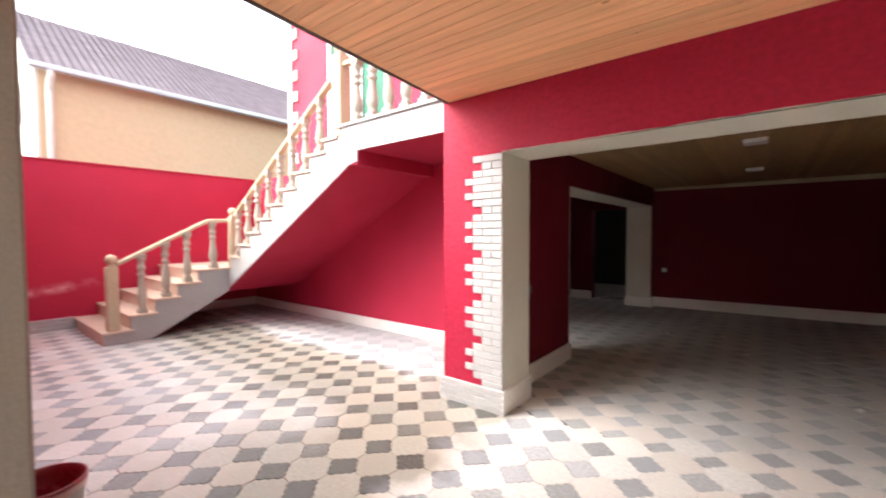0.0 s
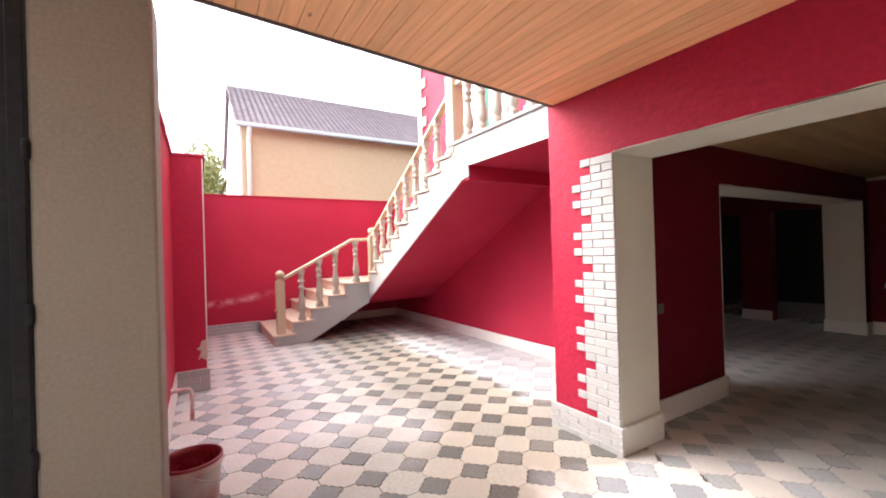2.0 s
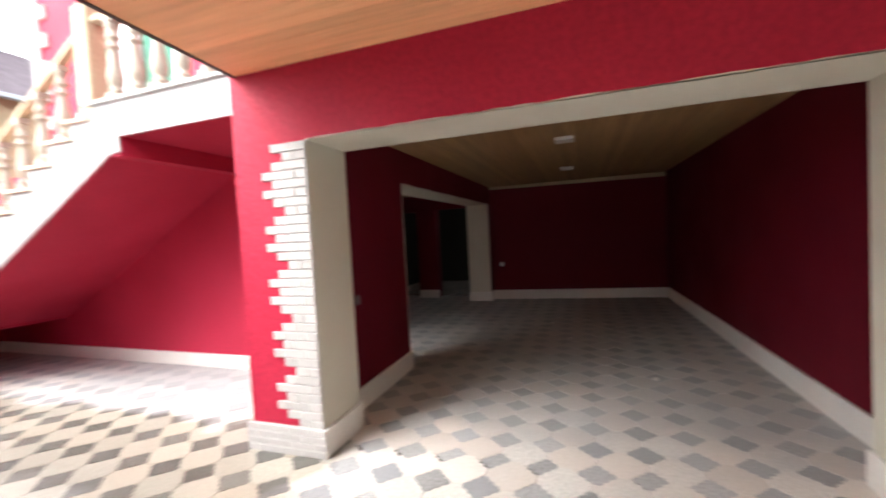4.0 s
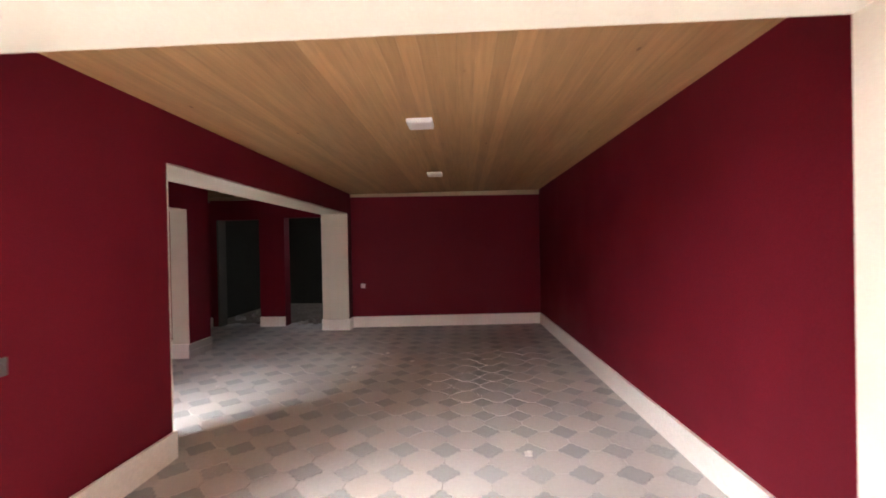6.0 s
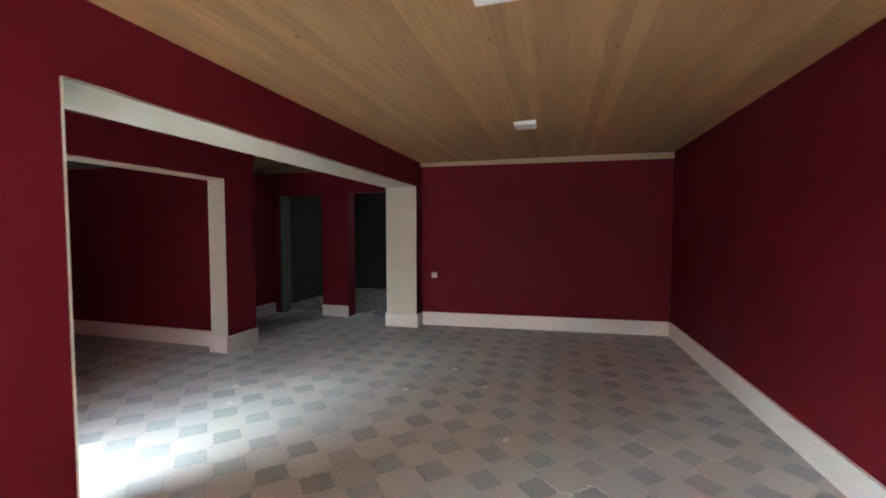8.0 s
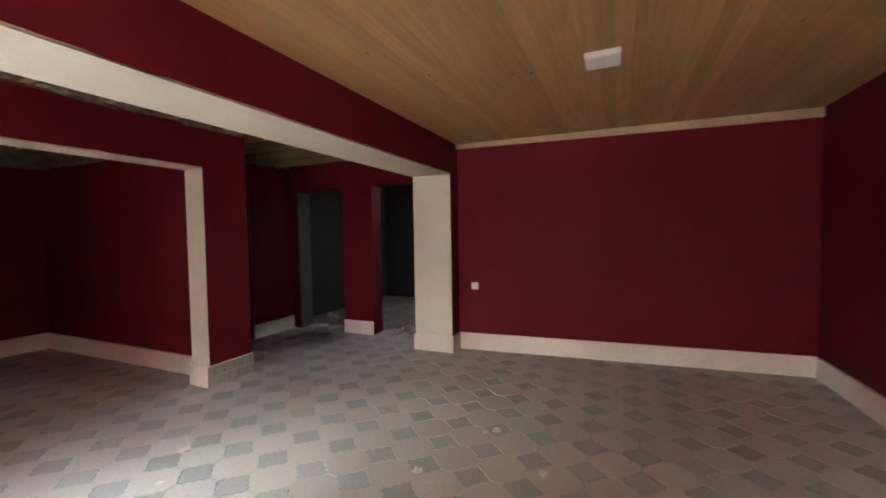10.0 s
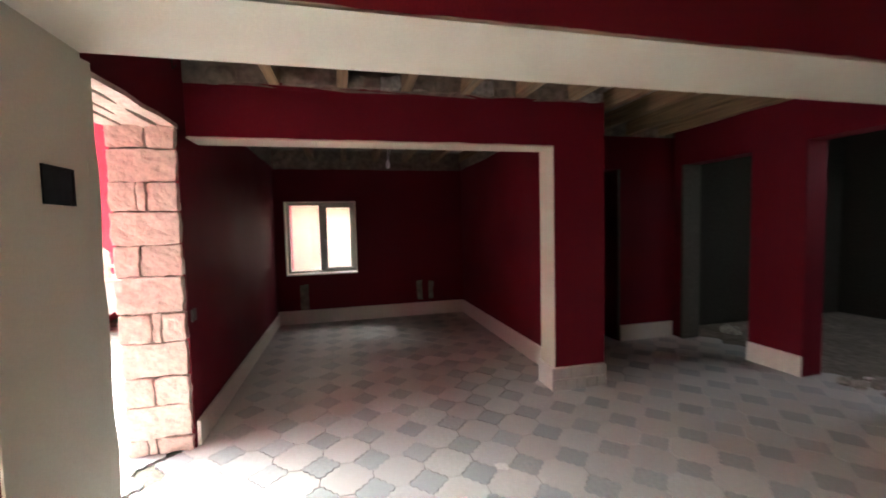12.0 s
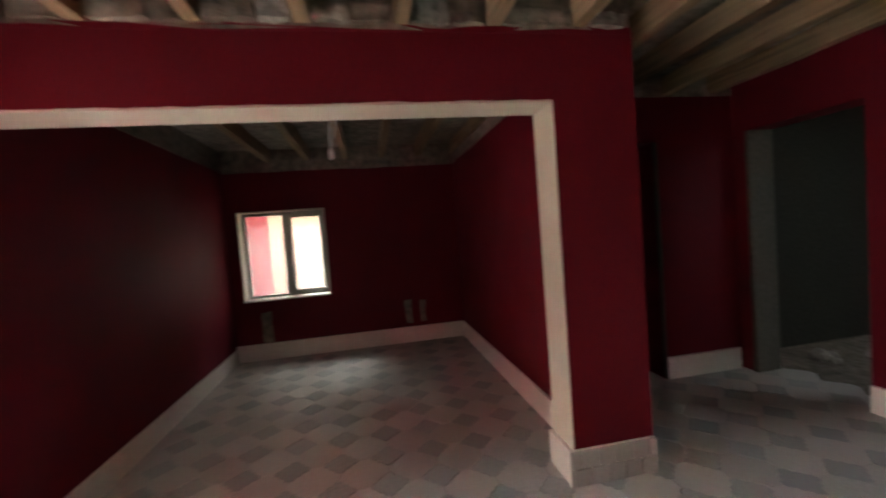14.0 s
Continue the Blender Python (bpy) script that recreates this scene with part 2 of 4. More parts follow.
BUCKET_WHITE = material("paint_smeared_plastic", (0.72, 0.66, 0.64), 0.4, 0.1, 14, 7.0, 0.1, tint=(0.42, 0.10, 0.12), patch_amount=0.85)
LEAF = material("spring_leaf", (0.32, 0.33, 0.11), 0.6, 0.25, 8, 1.0, 0.0, spread=0.3)
BARK = material("bark", (0.12, 0.09, 0.06), 0.9, 0.3, 20, 3.0, 0.8)
PAPER = material("scrap_paper", (0.75, 0.74, 0.70), 0.8, 0.08, 30, 9.0, 0.1)
RUBBLE = material("rubble", (0.33, 0.31, 0.28), 0.9, 0.3, 30, 5.0, 0.6, spread=0.3)
LAMP_OFF = material("opal_lamp", (0.82, 0.82, 0.85), 0.3, 0.02, 30, 3.0, 0.0)


def glass(name, color, rough=0.02):
    m = bpy.data.materials.new(name)
    m.use_nodes = True
    s = m.node_tree.nodes["Principled BSDF"]
    s.inputs["Base Color"].default_value = (*color, 1)
    s.inputs["Roughness"].default_value = rough
    s.inputs["Transmission Weight"].default_value = 1.0
    s.inputs["IOR"].default_value = 1.45
    # a film of building dust scatters part of the daylight
    dust = m.node_tree.nodes.new("ShaderNodeBsdfTranslucent")
    dust.inputs["Color"].default_value = (0.80, 0.76, 0.76, 1)
    mix = m.node_tree.nodes.new("ShaderNodeMixShader")
    mix.inputs[0].default_value = 0.13
    links = m.node_tree.links
    links.new(s.outputs["BSDF"], mix.inputs[1])
    links.new(dust.outputs["BSDF"], mix.inputs[2])
    links.new(mix.outputs["Shader"], m.node_tree.nodes["Material Output"].inputs["Surface"])
    return m


GLASS = glass("window_glass", (0.38, 0.35, 0.335))
GREEN_GLASS = material("green_reflecting_glass", (0.022, 0.125, 0.075), 0.3, 0.1, 2, 0.7, 0.0, tint=(0.03, 0.16, 0.10), spec=0.15)


# ---- building helpers ----
def box(bm, lo, hi, bevel=0.0):
    """Adds a box from lo to hi, with softened edges if asked."""
    r = bmesh.ops.create_cube(bm, size=1)
    for v in r["verts"]:
        v.co = Vector([(lo[i] + hi[i]) / 2 + v.co[i] * (hi[i] - lo[i]) for i in range(3)])
    if bevel:
        edges = list({e for v in r["verts"] for e in v.link_edges})
        bmesh.ops.bevel(bm, geom=edges, offset=bevel, segments=1, affect="EDGES")
    return bm


def boxes(*pairs, bevel=0.0):
    bm = bmesh.new()
    for lo, hi in pairs:
        box(bm, lo, hi, bevel)
    return bm


def prism(bm, outline, axis, a, b):
    """Extrudes a flat outline (pairs of the two other axes, in order) along an axis from a to b."""
    def at(p, v):
        return {"x": (v, p[0], p[1]), "y": (p[0], v, p[1]), "z": (p[0], p[1], v)}[axis]
    one = [bm.verts.new(at(p, a)) for p in outline]
    two = [bm.verts.new(at(p, b)) for p in outline]
    k = len(outline)
    faces = [bm.faces.new(one), bm.faces.new(two[::-1])]
    faces += [bm.faces.new((one[i], two[i], two[(i + 1) % k], one[(i + 1) % k])) for i in range(k)]
    bmesh.ops.recalc_face_normals(bm, faces=faces)
    return bm


def lathe(bm, profile, seg=12, centre=(0, 0, 0), caps=True):
    """Turns a profile of (radius, height) about an upright axis."""
    rings = []
    for r, z in profile:
        rings.append([bm.verts.new((centre[0] + r * math.cos(6.28319 * i / seg), centre[1] + r * math.sin(6.28319 * i / seg), centre[2] + z)) for i in range(seg)])
    for a, b in zip(rings, rings[1:]):
        for i in range(seg):
            f = bm.faces.new((a[i], a[(i + 1) % seg], b[(i + 1) % seg], b[i]))
            f.smooth = True
    if caps:
        bm.faces.new(rings[0][::-1])
        bm.faces.new(rings[-1])
    return bm


def tube(bm, points, radius, seg=8):
    """A bent pipe through the points."""
    pts = [Vector(p) for p in points]
    rings = []
    for i, p in enumerate(pts):
        d = (pts[min(i + 1, len(pts) - 1)] - pts[max(i - 1, 0)]).normalized()
        q = d.to_track_quat("Z", "Y")
        rings.append([bm.verts.new(p + q @ Vector((radius * math.cos(6.28319 * k / seg), radius * math.sin(6.28319 * k / seg), 0))) for k in range(seg)])
    for a, b in zip(rings, rings[1:]):
        for k in range(seg):
            bm.faces.new((a[k], a[(k + 1) % seg], b[(k + 1) % seg], b[k])).smooth = True
    bm.faces.new(rings[0][::-1])
    bm.faces.new(rings[-1])
    return bm


def rough_up(bm, amount, size, seed=0):
    """Pushes the vertices about by a cloud of noise."""
    for v in bm.verts:
        v.co += noise.noise_vector(v.co * size + Vector((seed * 7.3, seed * 3.1, seed))) * amount
    return bm


def mesh_of(name, bm, mat):
    me = bpy.data.meshes.new(name)
    bm.normal_update()
    bm.to_mesh(me)
    bm.free()
    me.materials.append(mat)
    return me


def part(name, bm, mat, parent, label=""):
    ob = new(name, mesh_of(name, bm, mat))
    ob.parent = parent
    return tagged(ob, label)


def thing(name, label, category, at=(0, 0, 0), group="", kind="", turn=0):
    ob = new(name)
    ob.empty_display_size = 0.1
    ob.matrix_basis = pose(*at, 0, 0, turn)
    return tagged(ob, label, category, group, kind)


def setting(name, bm, mat, label, category):
    return tagged(new(name, mesh_of(name, bm, mat)), label, category, kind="structure")


# ---- the large structure ----
CEIL_PORCH, CEIL_HALL, TOP = 2.757, 2.52, 2.95
FRONT, BACK = 3.615, 4.085            # the front wall of the hall, its two faces
HALL_L, HALL_R, HALL_R0 = -1.79, 1.77, 1.88      # the right wall runs slightly askew
OUTER_L = -2.27                       # outer face of the hall's left wall
YARD_Y, ROOM_Y = 5.10, 5.415          # the two faces of the wall between yard and rooms
ROOM_X, WEST = -3.53, -6.86           # front of the inner partition, face of the window wall
VEST_Y = 10.37
YARD_X = -8.90

setting("ground", boxes(((-400, -400, -0.3), (400, 400, -0.016))), SAND, "bare sandy ground under the paving", "ground")

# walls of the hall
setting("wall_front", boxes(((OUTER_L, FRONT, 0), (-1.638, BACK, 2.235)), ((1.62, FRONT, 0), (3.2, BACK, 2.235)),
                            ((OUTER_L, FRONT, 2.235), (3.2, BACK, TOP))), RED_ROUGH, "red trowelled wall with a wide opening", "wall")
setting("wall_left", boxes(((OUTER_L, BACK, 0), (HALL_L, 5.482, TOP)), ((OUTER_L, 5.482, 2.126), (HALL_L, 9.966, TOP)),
                           ((OUTER_L, 9.966, 0), (HALL_L, 10.8, TOP))), RED_SHADED, "shaded red hall wall with a wide opening", "wall")
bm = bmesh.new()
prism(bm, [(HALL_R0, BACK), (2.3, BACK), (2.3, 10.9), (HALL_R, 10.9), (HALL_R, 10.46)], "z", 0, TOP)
setting("wall_right", bm, RED_SHADED, "plain shaded red hall wall", "wall")
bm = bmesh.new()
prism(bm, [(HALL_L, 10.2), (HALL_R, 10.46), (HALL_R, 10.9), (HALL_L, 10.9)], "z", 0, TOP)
setting("wall_far", bm, RED_SHADED, "shaded red end wall of the hall", "wall")

# walls of the rooms and of the yard
IN_Y = ROOM_Y - 0.012
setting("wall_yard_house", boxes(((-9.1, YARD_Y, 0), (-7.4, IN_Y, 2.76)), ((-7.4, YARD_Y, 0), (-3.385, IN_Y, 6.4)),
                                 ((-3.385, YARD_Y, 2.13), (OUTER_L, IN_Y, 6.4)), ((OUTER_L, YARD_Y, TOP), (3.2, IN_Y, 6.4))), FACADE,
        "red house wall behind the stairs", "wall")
# thin added face, so the room side takes the shaded red
setting("wall_room", boxes(((-7.26, IN_Y, 0), (-3.385, ROOM_Y, 2.62)), ((-3.385, IN_Y, 2.13), (OUTER_L, ROOM_Y, 2.62))), RED_SHADED, "thin added face with the shaded red of the room", "wall")
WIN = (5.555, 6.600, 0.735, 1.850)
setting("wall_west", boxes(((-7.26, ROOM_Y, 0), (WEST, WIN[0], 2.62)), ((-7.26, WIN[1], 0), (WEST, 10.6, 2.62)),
                           ((-7.26, WIN[0], 0), (WEST, WIN[1], WIN[2])), ((-7.26, WIN[0], WIN[3]), (WEST, WIN[1], 2.62))), RED_SHADED,
        "shaded red room wall with a window", "wall")
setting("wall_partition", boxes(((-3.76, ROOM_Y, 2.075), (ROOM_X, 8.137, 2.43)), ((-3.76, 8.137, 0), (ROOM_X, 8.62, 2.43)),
                                ((WEST, 8.31, 0), (-3.76, 8.62, 2.43))), RED_SHADED, "shaded red partition with a wide opening", "wall")
setting("wall_passage", boxes(((-4.9, 9.58, 0), (-4.62, VEST_Y, 2.43)), ((-4.9, 8.62, 2.05), (-4.62, 9.58, 2.43))), RED_SHADED,
        "shaded red passage wall beside a dark doorway", "wall")
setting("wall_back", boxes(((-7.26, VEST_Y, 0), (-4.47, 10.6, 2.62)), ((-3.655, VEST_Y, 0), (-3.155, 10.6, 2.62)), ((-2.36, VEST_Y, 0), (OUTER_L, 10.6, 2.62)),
                           ((-4.47, VEST_Y, 2.09), (-3.655, 10.6, 2.62)), ((-3.155, VEST_Y, 2.11), (-2.36, 10.6, 2.62))), RED_SHADED,
        "shaded red wall with two unfinished doorways", "wall")
bm = bmesh.new()
for lo, hi in (((-3.765, ROOM_Y, 2.43), (ROOM_X + 0.006, 8.62, 2.62)), ((WEST, 8.305, 2.43), (-3.765, 8.62, 2.62)), ((-4.9, 8.62, 2.43), (-4.615, VEST_Y, 2.62))):
    box(bm, lo, hi)
bmesh.ops.subdivide_edges(bm, edges=bm.edges[:], cuts=7, use_grid_fill=True)
rough_up(bm, 0.024, 7)
setting("wall_crown", bm, CONCRETE, "bare rough concrete band above the partition", "wall")
bm = bmesh.new()
for lo, hi in (((WEST - 0.01, ROOM_Y + 0.02, 2.325), (WEST + 0.014, 8.29, 2.62)), ((WEST + 0.014, 8.296, 2.325), (-3.77, 8.32, 2.62)), ((WEST + 0.014, ROOM_Y - 0.01, 2.35), (-3.77, ROOM_Y + 0.014, 2.62))):
    box(bm, lo, hi)
bmesh.ops.subdivide_edges(bm, edges=bm.edges[:], cuts=9, use_grid_fill=True)
rough_up(bm, 0.016, 5)
setting("wall_room_crown", bm, CONCRETE, "bare concrete band under the joists of the room", "wall")
setting("wall_store", boxes(((-5.1, 10.6, 0), (-4.9, 13.6, 2.62)), ((-2.0, 10.9, 0), (-1.8, 13.6, 2.62)), ((-5.1, 13.6, 0), (-1.8, 13.8, 2.62))), DIM_GREY,
        "bare plaster of an unlit room, darkness in its colour", "wall")
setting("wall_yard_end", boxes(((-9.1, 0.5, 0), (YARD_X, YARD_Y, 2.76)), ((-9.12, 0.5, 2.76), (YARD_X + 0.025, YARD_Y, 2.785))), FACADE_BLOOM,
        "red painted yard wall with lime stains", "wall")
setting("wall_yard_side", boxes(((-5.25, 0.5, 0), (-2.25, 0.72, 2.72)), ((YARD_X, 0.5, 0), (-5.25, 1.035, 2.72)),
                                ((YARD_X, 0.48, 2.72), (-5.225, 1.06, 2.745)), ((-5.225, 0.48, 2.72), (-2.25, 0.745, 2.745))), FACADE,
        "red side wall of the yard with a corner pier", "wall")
# unseen walls, added to keep low sky light out of the hall
setting("wall_porch", boxes(((2.5, -6.0, 0), (3.2, FRONT, 2.755)), ((-2.25, -6.2, 0), (3.2, -6.0, 5.5))), DIMMED_CREAM, "unseen plastered wall added to block low sky light", "wall")

# cream linings of the openings
setting("trim_front", boxes(((-1.638, FRONT - 0.004, 0), (-1.630, BACK + 0.004, 2.227)), ((1.612, FRONT - 0.004, 0), (1.62, BACK + 0.004, 2.227)),
                            ((-1.638, FRONT - 0.004, 2.227), (1.62, BACK + 0.004, 2.235))), CREAM, "cream plaster lining of the wide opening", "trim")
setting("trim_left", boxes(((OUTER_L - 0.004, 5.482, 0), (HALL_L + 0.004, 5.490, 2.118)), ((OUTER_L - 0.004, 9.958, 0), (HALL_L + 0.004, 9.966, 2.118)),
                           ((OUTER_L - 0.004, 5.482, 2.118), (HALL_L + 0.004, 9.966, 2.126))), CREAM, "cream plaster lining of the hall opening", "trim")
setting("trim_partition", boxes(((-3.764, 8.129, 0), (ROOM_X + 0.005, 8.137, 2.067), ), ((-3.764, ROOM_Y, 2.067), (ROOM_X + 0.005, 8.137, 2.075))), CREAM,
        "cream lining of the room opening", "trim")
setting("trim_doorway", boxes(((-4.50, VEST_Y - 0.012, 0), (-4.462, 10.6, 2.09)), ((-4.64, 9.575, 0), (-4.61, 9.60, 2.05))), DIM_EDGE, "plaster edge of a doorway, darkened for the dim passage", "trim")

def paint_line(face, axis, along, at, width, wave, normal, seed=0):
    """An uneven brushed edge of cream paint on a wall face: axis is the wall's normal."""
    bm = bmesh.new()
    a, b = along
    n = max(8, int(abs(b - a) / 0.04))
    rows = []
    for i in range(n + 1):
        u = a + (b - a) * i / n
        w = width + wave * (noise.noise(Vector((u * 3.1, seed, 0))) + 0.6 * noise.noise(Vector((u * 11.0, seed, 3))))
        w = max(0.001, w)
        rows.append([bm.verts.new((u, f, z) if axis == "y" else (f, u, z)) for f, z in ((face, at), (face, at + w), (face + normal * 0.003, at + w), (face + normal * 0.003, at))])
    for p, q in zip(rows, rows[1:]):
        for k in range(4):
            bm.faces.new((p[k], q[k], q[(k + 1) % 4], p[(k + 1) % 4]))
    bm.faces.new(rows[0])
    bm.faces.new(rows[-1][::-1])
    bmesh.ops.recalc_face_normals(bm, faces=bm.faces[:])
    return bm


setting("trim_front_edge", paint_line(FRONT - 0.001, "y", (-1.63, 1.62), 2.2275, 0.012, 0.007, -1, 1), CREAM, "uneven cream paint edge along the front opening", "trim")
setting("trim_left_edge", paint_line(HALL_L + 0.001, "x", (5.49, 9.96), 2.1185, 0.012, 0.007, 1, 2), CREAM, "uneven cream paint edge along the hall opening", "trim")
setting("trim_partition_edge", paint_line(ROOM_X + 0.001, "x", (ROOM_Y + 0.01, 8.13), 2.0675, 0.012, 0.010, 1, 3), CREAM, "uneven cream paint edge along the room opening", "trim")
setting("trim_crown_edge", paint_line(ROOM_X + 0.003, "x", (ROOM_Y + 0.01, 8.61), 2.415, 0.034, 0.034, 1, 4), RED_SHADED, "ragged upper edge of the red paint", "trim")


# ceilings
def edge_x(y):
    """The slightly skew open edge of the porch roof."""
    return -1.95 - 0.108 * (y - 1.2)


PORCH_END = -0.4
bm = bmesh.new()
y = PORCH_END
while y < FRONT - 0.01:
    y2 = min(y + 0.096, FRONT)
    prism(bm, [(edge_x(y), y + 0.002), (3.0, y + 0.002), (3.0, y2), (edge_x(y2), y2)], "z", CEIL_PORCH, CEIL_PORCH + 0.015)
    y += 0.098
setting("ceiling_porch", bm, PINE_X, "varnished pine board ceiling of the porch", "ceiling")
bm = bmesh.new()
prism(bm, [(edge_x(PORCH_END), PORCH_END), (3.2, PORCH_END), (3.2, FRONT), (edge_x(FRONT), FRONT)], "z", CEIL_PORCH + 0.017, TOP - 0.02)
setting("ceiling_porch_deck", bm, DARK_TRIM, "dark deck above the porch boards", "ceiling")
bm = bmesh.new()
prism(bm, [(edge_x(PORCH_END) - 0.03, PORCH_END), (edge_x(PORCH_END), PORCH_END), (edge_x(FRONT), FRONT), (edge_x(FRONT) - 0.03, FRONT)], "z", CEIL_PORCH - 0.006, TOP - 0.01)
setting("trim_porch_edge", bm, DARK_TRIM, "dark metal drip edge of the porch roof", "trim")
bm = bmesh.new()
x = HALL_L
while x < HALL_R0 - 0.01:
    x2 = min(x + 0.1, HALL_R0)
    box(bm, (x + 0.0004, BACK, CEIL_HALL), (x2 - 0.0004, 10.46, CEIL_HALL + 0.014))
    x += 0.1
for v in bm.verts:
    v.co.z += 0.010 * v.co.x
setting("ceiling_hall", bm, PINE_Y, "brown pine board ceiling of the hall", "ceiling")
setting("ceiling_hall_deck", boxes(((HALL_L, BACK, CEIL_HALL + 0.05), (HALL_R0, 10.9, TOP - 0.01))), DARK_TRIM, "dark deck above the hall boards", "ceiling")
bm = bmesh.new()
prism(bm, [(HALL_L, 10.17), (HALL_R, 10.43), (HALL_R, 10.46), (HALL_L, 10.2)], "z", CEIL_HALL - 0.07, CEIL_HALL + 0.04)
setting("trim_cornice", bm, POST, "thin pale cornice strip on the end wall", "trim")
bm = bmesh.new()
box(bm, (-7.26, ROOM_Y, 2.60), (OUTER_L, 13.6, 2.72))
bmesh.ops.subdivide_edges(bm, edges=bm.edges[:], cuts=24, use_grid_fill=True)
rough_up(bm, 0.02, 3.5, 4)
setting("ceiling_rooms", bm, CONCRETE, "bare dirty deck above the ceiling joists", "ceiling")

# baseboards
H_B = 0.20
bm = boxes(((HALL_L, BACK, 0), (HALL_L + 0.025, 5.482, H_B)), ((OUTER_L - 0.02, 5.482, 0), (HALL_L + 0.025, 5.507, H_B)),
           ((OUTER_L - 0.02, 9.94, 0), (HALL_L + 0.025, 9.966, H_B)), ((HALL_L, 9.966, 0), (HALL_L + 0.025, 10.2, H_B)), bevel=0.004)
prism(bm, [(HALL_L + 0.025, 10.177), (HALL_R - 0.025, 10.434), (HALL_R - 0.025, 10.46), (HALL_L + 0.025, 10.205)], "z", 0, H_B)
prism(bm, [(HALL_R0 - 0.025, BACK), (HALL_R0, BACK), (HALL_R, 10.46), (HALL_R - 0.025, 10.434)], "z", 0, H_B)
setting("baseboard_hall", bm, WHITE, "white painted baseboard of the hall", "baseboard")
setting("baseboard_rooms", boxes(((WEST + 0.025, ROOM_Y, 0), (-3.41, ROOM_Y + 0.025, 0.17)), ((WEST, ROOM_Y, 0), (WEST + 0.025, 8.285, 0.205)), ((WEST, 8.285, 0), (-3.80, 8.31, 0.20)),
                                 ((-4.62, 9.60, 0), (-4.595, VEST_Y - 0.03, 0.19)), ((-3.655, VEST_Y - 0.025, 0), (-3.155, VEST_Y, 0.19)), bevel=0.004), WHITE,
        "white baseboard of the unlit rooms", "baseboard")
setting("baseboard_yard", boxes(((YARD_X + 0.02, YARD_Y - 0.025, 0), (-3.41, YARD_Y, 0.17)), ((YARD_X, 2.9, 0), (YARD_X + 0.02, YARD_Y, 0.17)), bevel=0.004), WHITE,
        "white baseboard along the red yard walls", "baseboard")


# ---- masonry pieces ----
def brick_mesh(name, length, height, depth, mat):
    return mesh_of(name, boxes(((0, -depth, 0), (length, 0, height)), bevel=0.004), mat)


BRICK_CACHE = {}


def lay_brick(parent, x, y, z, length, height, depth=0.016, turn=0):
    key = (round(length, 2), round(height, 3), depth)
    if key not in BRICK_CACHE:
        BRICK_CACHE[key] = brick_mesh("brick", length, height, depth, BRICK)
    ob = new("brick", BRICK_CACHE[key])
    ob.parent = parent
    ob.matrix_basis = pose(x, y, z, 0, 0, turn)
    return ob


def brick_row(parent, x0, x1, y, z, height, depth, shift, turn=0, unit=0.20):
    """One course from x0 to x1 in running bond."""
    x = x1
    first = unit if shift == 0 else unit * 0.5
    while x > x0 + 0.02:
        w = min(first, x - x0)
        first = unit
        if turn == 0:
            lay_brick(parent, x - w + 0.002, y, z, w - 0.004, height, depth)
        else:
            lay_brick(parent, y, x - w + 0.002, z, w - 0.004, height, depth, turn)
        x -= w


quoin = thing("brick_quoin", "white painted toothed brick quoin on the red wall", "quoin", kind="structure")
part("bedding", boxes(((-1.84, FRONT - 0.008, 0.2), (-1.634, FRONT, 2.225)), ((-2.292, FRONT - 0.02, 0), (-1.634, FRONT, 0.2))), JOINT, quoin)
ROW = 0.0635
WIDTHS = (0.30, 0.205, 0.30, 0.385, 0.30, 0.385)
for r in range(32):
    z = 2.227 - (r + 1) * ROW
    if z < 0.19:
        break
    brick_row(quoin, -1.632 - WIDTHS[r % 6], -1.632, FRONT - 0.001, z + 0.002, ROW - 0.005, 0.016, r % 2)
for r in range(4):
    brick_row(quoin, -2.298, -1.604, FRONT - 0.012, r * 0.052, 0.049, 0.026, r % 2)
plinth = thing("plinth", "white plinth round the foot of the pier", "plinth", kind="structure")
part("block", boxes(((-1.630, FRONT - 0.036, 0), (-1.604, BACK + 0.02, 0.205)), bevel=0.006), WHITE, plinth)
part("block", boxes(((1.586, FRONT - 0.036, 0), (1.612, BACK + 0.02, 0.205)), bevel=0.006), WHITE, plinth)
foot = thing("brick_plinth", "white brick plinth at the end of the partition", "plinth", kind="structure")
part("bedding", boxes(((ROOM_X, 8.10, 0), (ROOM_X + 0.016, 8.62, 0.198))), WHITE, foot)
part("block", boxes(((-3.78, 8.105, 0), (ROOM_X + 0.01, 8.129, 0.2)), bevel=0.004), WHITE, foot)
for r in range(2):
    brick_row(foot, 8.10, 8.625, ROOM_X + 0.010, r * 0.1, 0.096, 0.016, r % 2, turn=90, unit=0.1)
yard_plinth = thing("yard_plinth", "white brick plinth along the yard walls", "plinth", kind="structure")
part("bedding", boxes(((YARD_X, 1.035, 0), (YARD_X + 0.016, 2.02, 0.198)), ((-5.25, 0.72, 0), (-5.234, 1.045, 0.248)), ((-5.23, 0.72, 0), (-2.25, 0.736, 0.248))), WHITE, yard_plinth)
for r in range(3):
    brick_row(yard_plinth, 1.04, 2.03, YARD_X + 0.012, r * 0.066, 0.063, 0.016, r % 2, turn=90)
    brick_row(yard_plinth, 0.73, 1.06, -5.236, r * 0.082, 0.079, 0.02, r % 2, turn=90)

# stone reveal of the doorway to the yard
reveal = thing("stone_reveal", "bare pink limestone reveal of the yard doorway", "door reveal", kind="structure")
part("mortar", boxes(((-3.396, YARD_Y - 0.06, 0), (-3.372, ROOM_Y - 0.02, 2.12))), MORTAR, reveal)


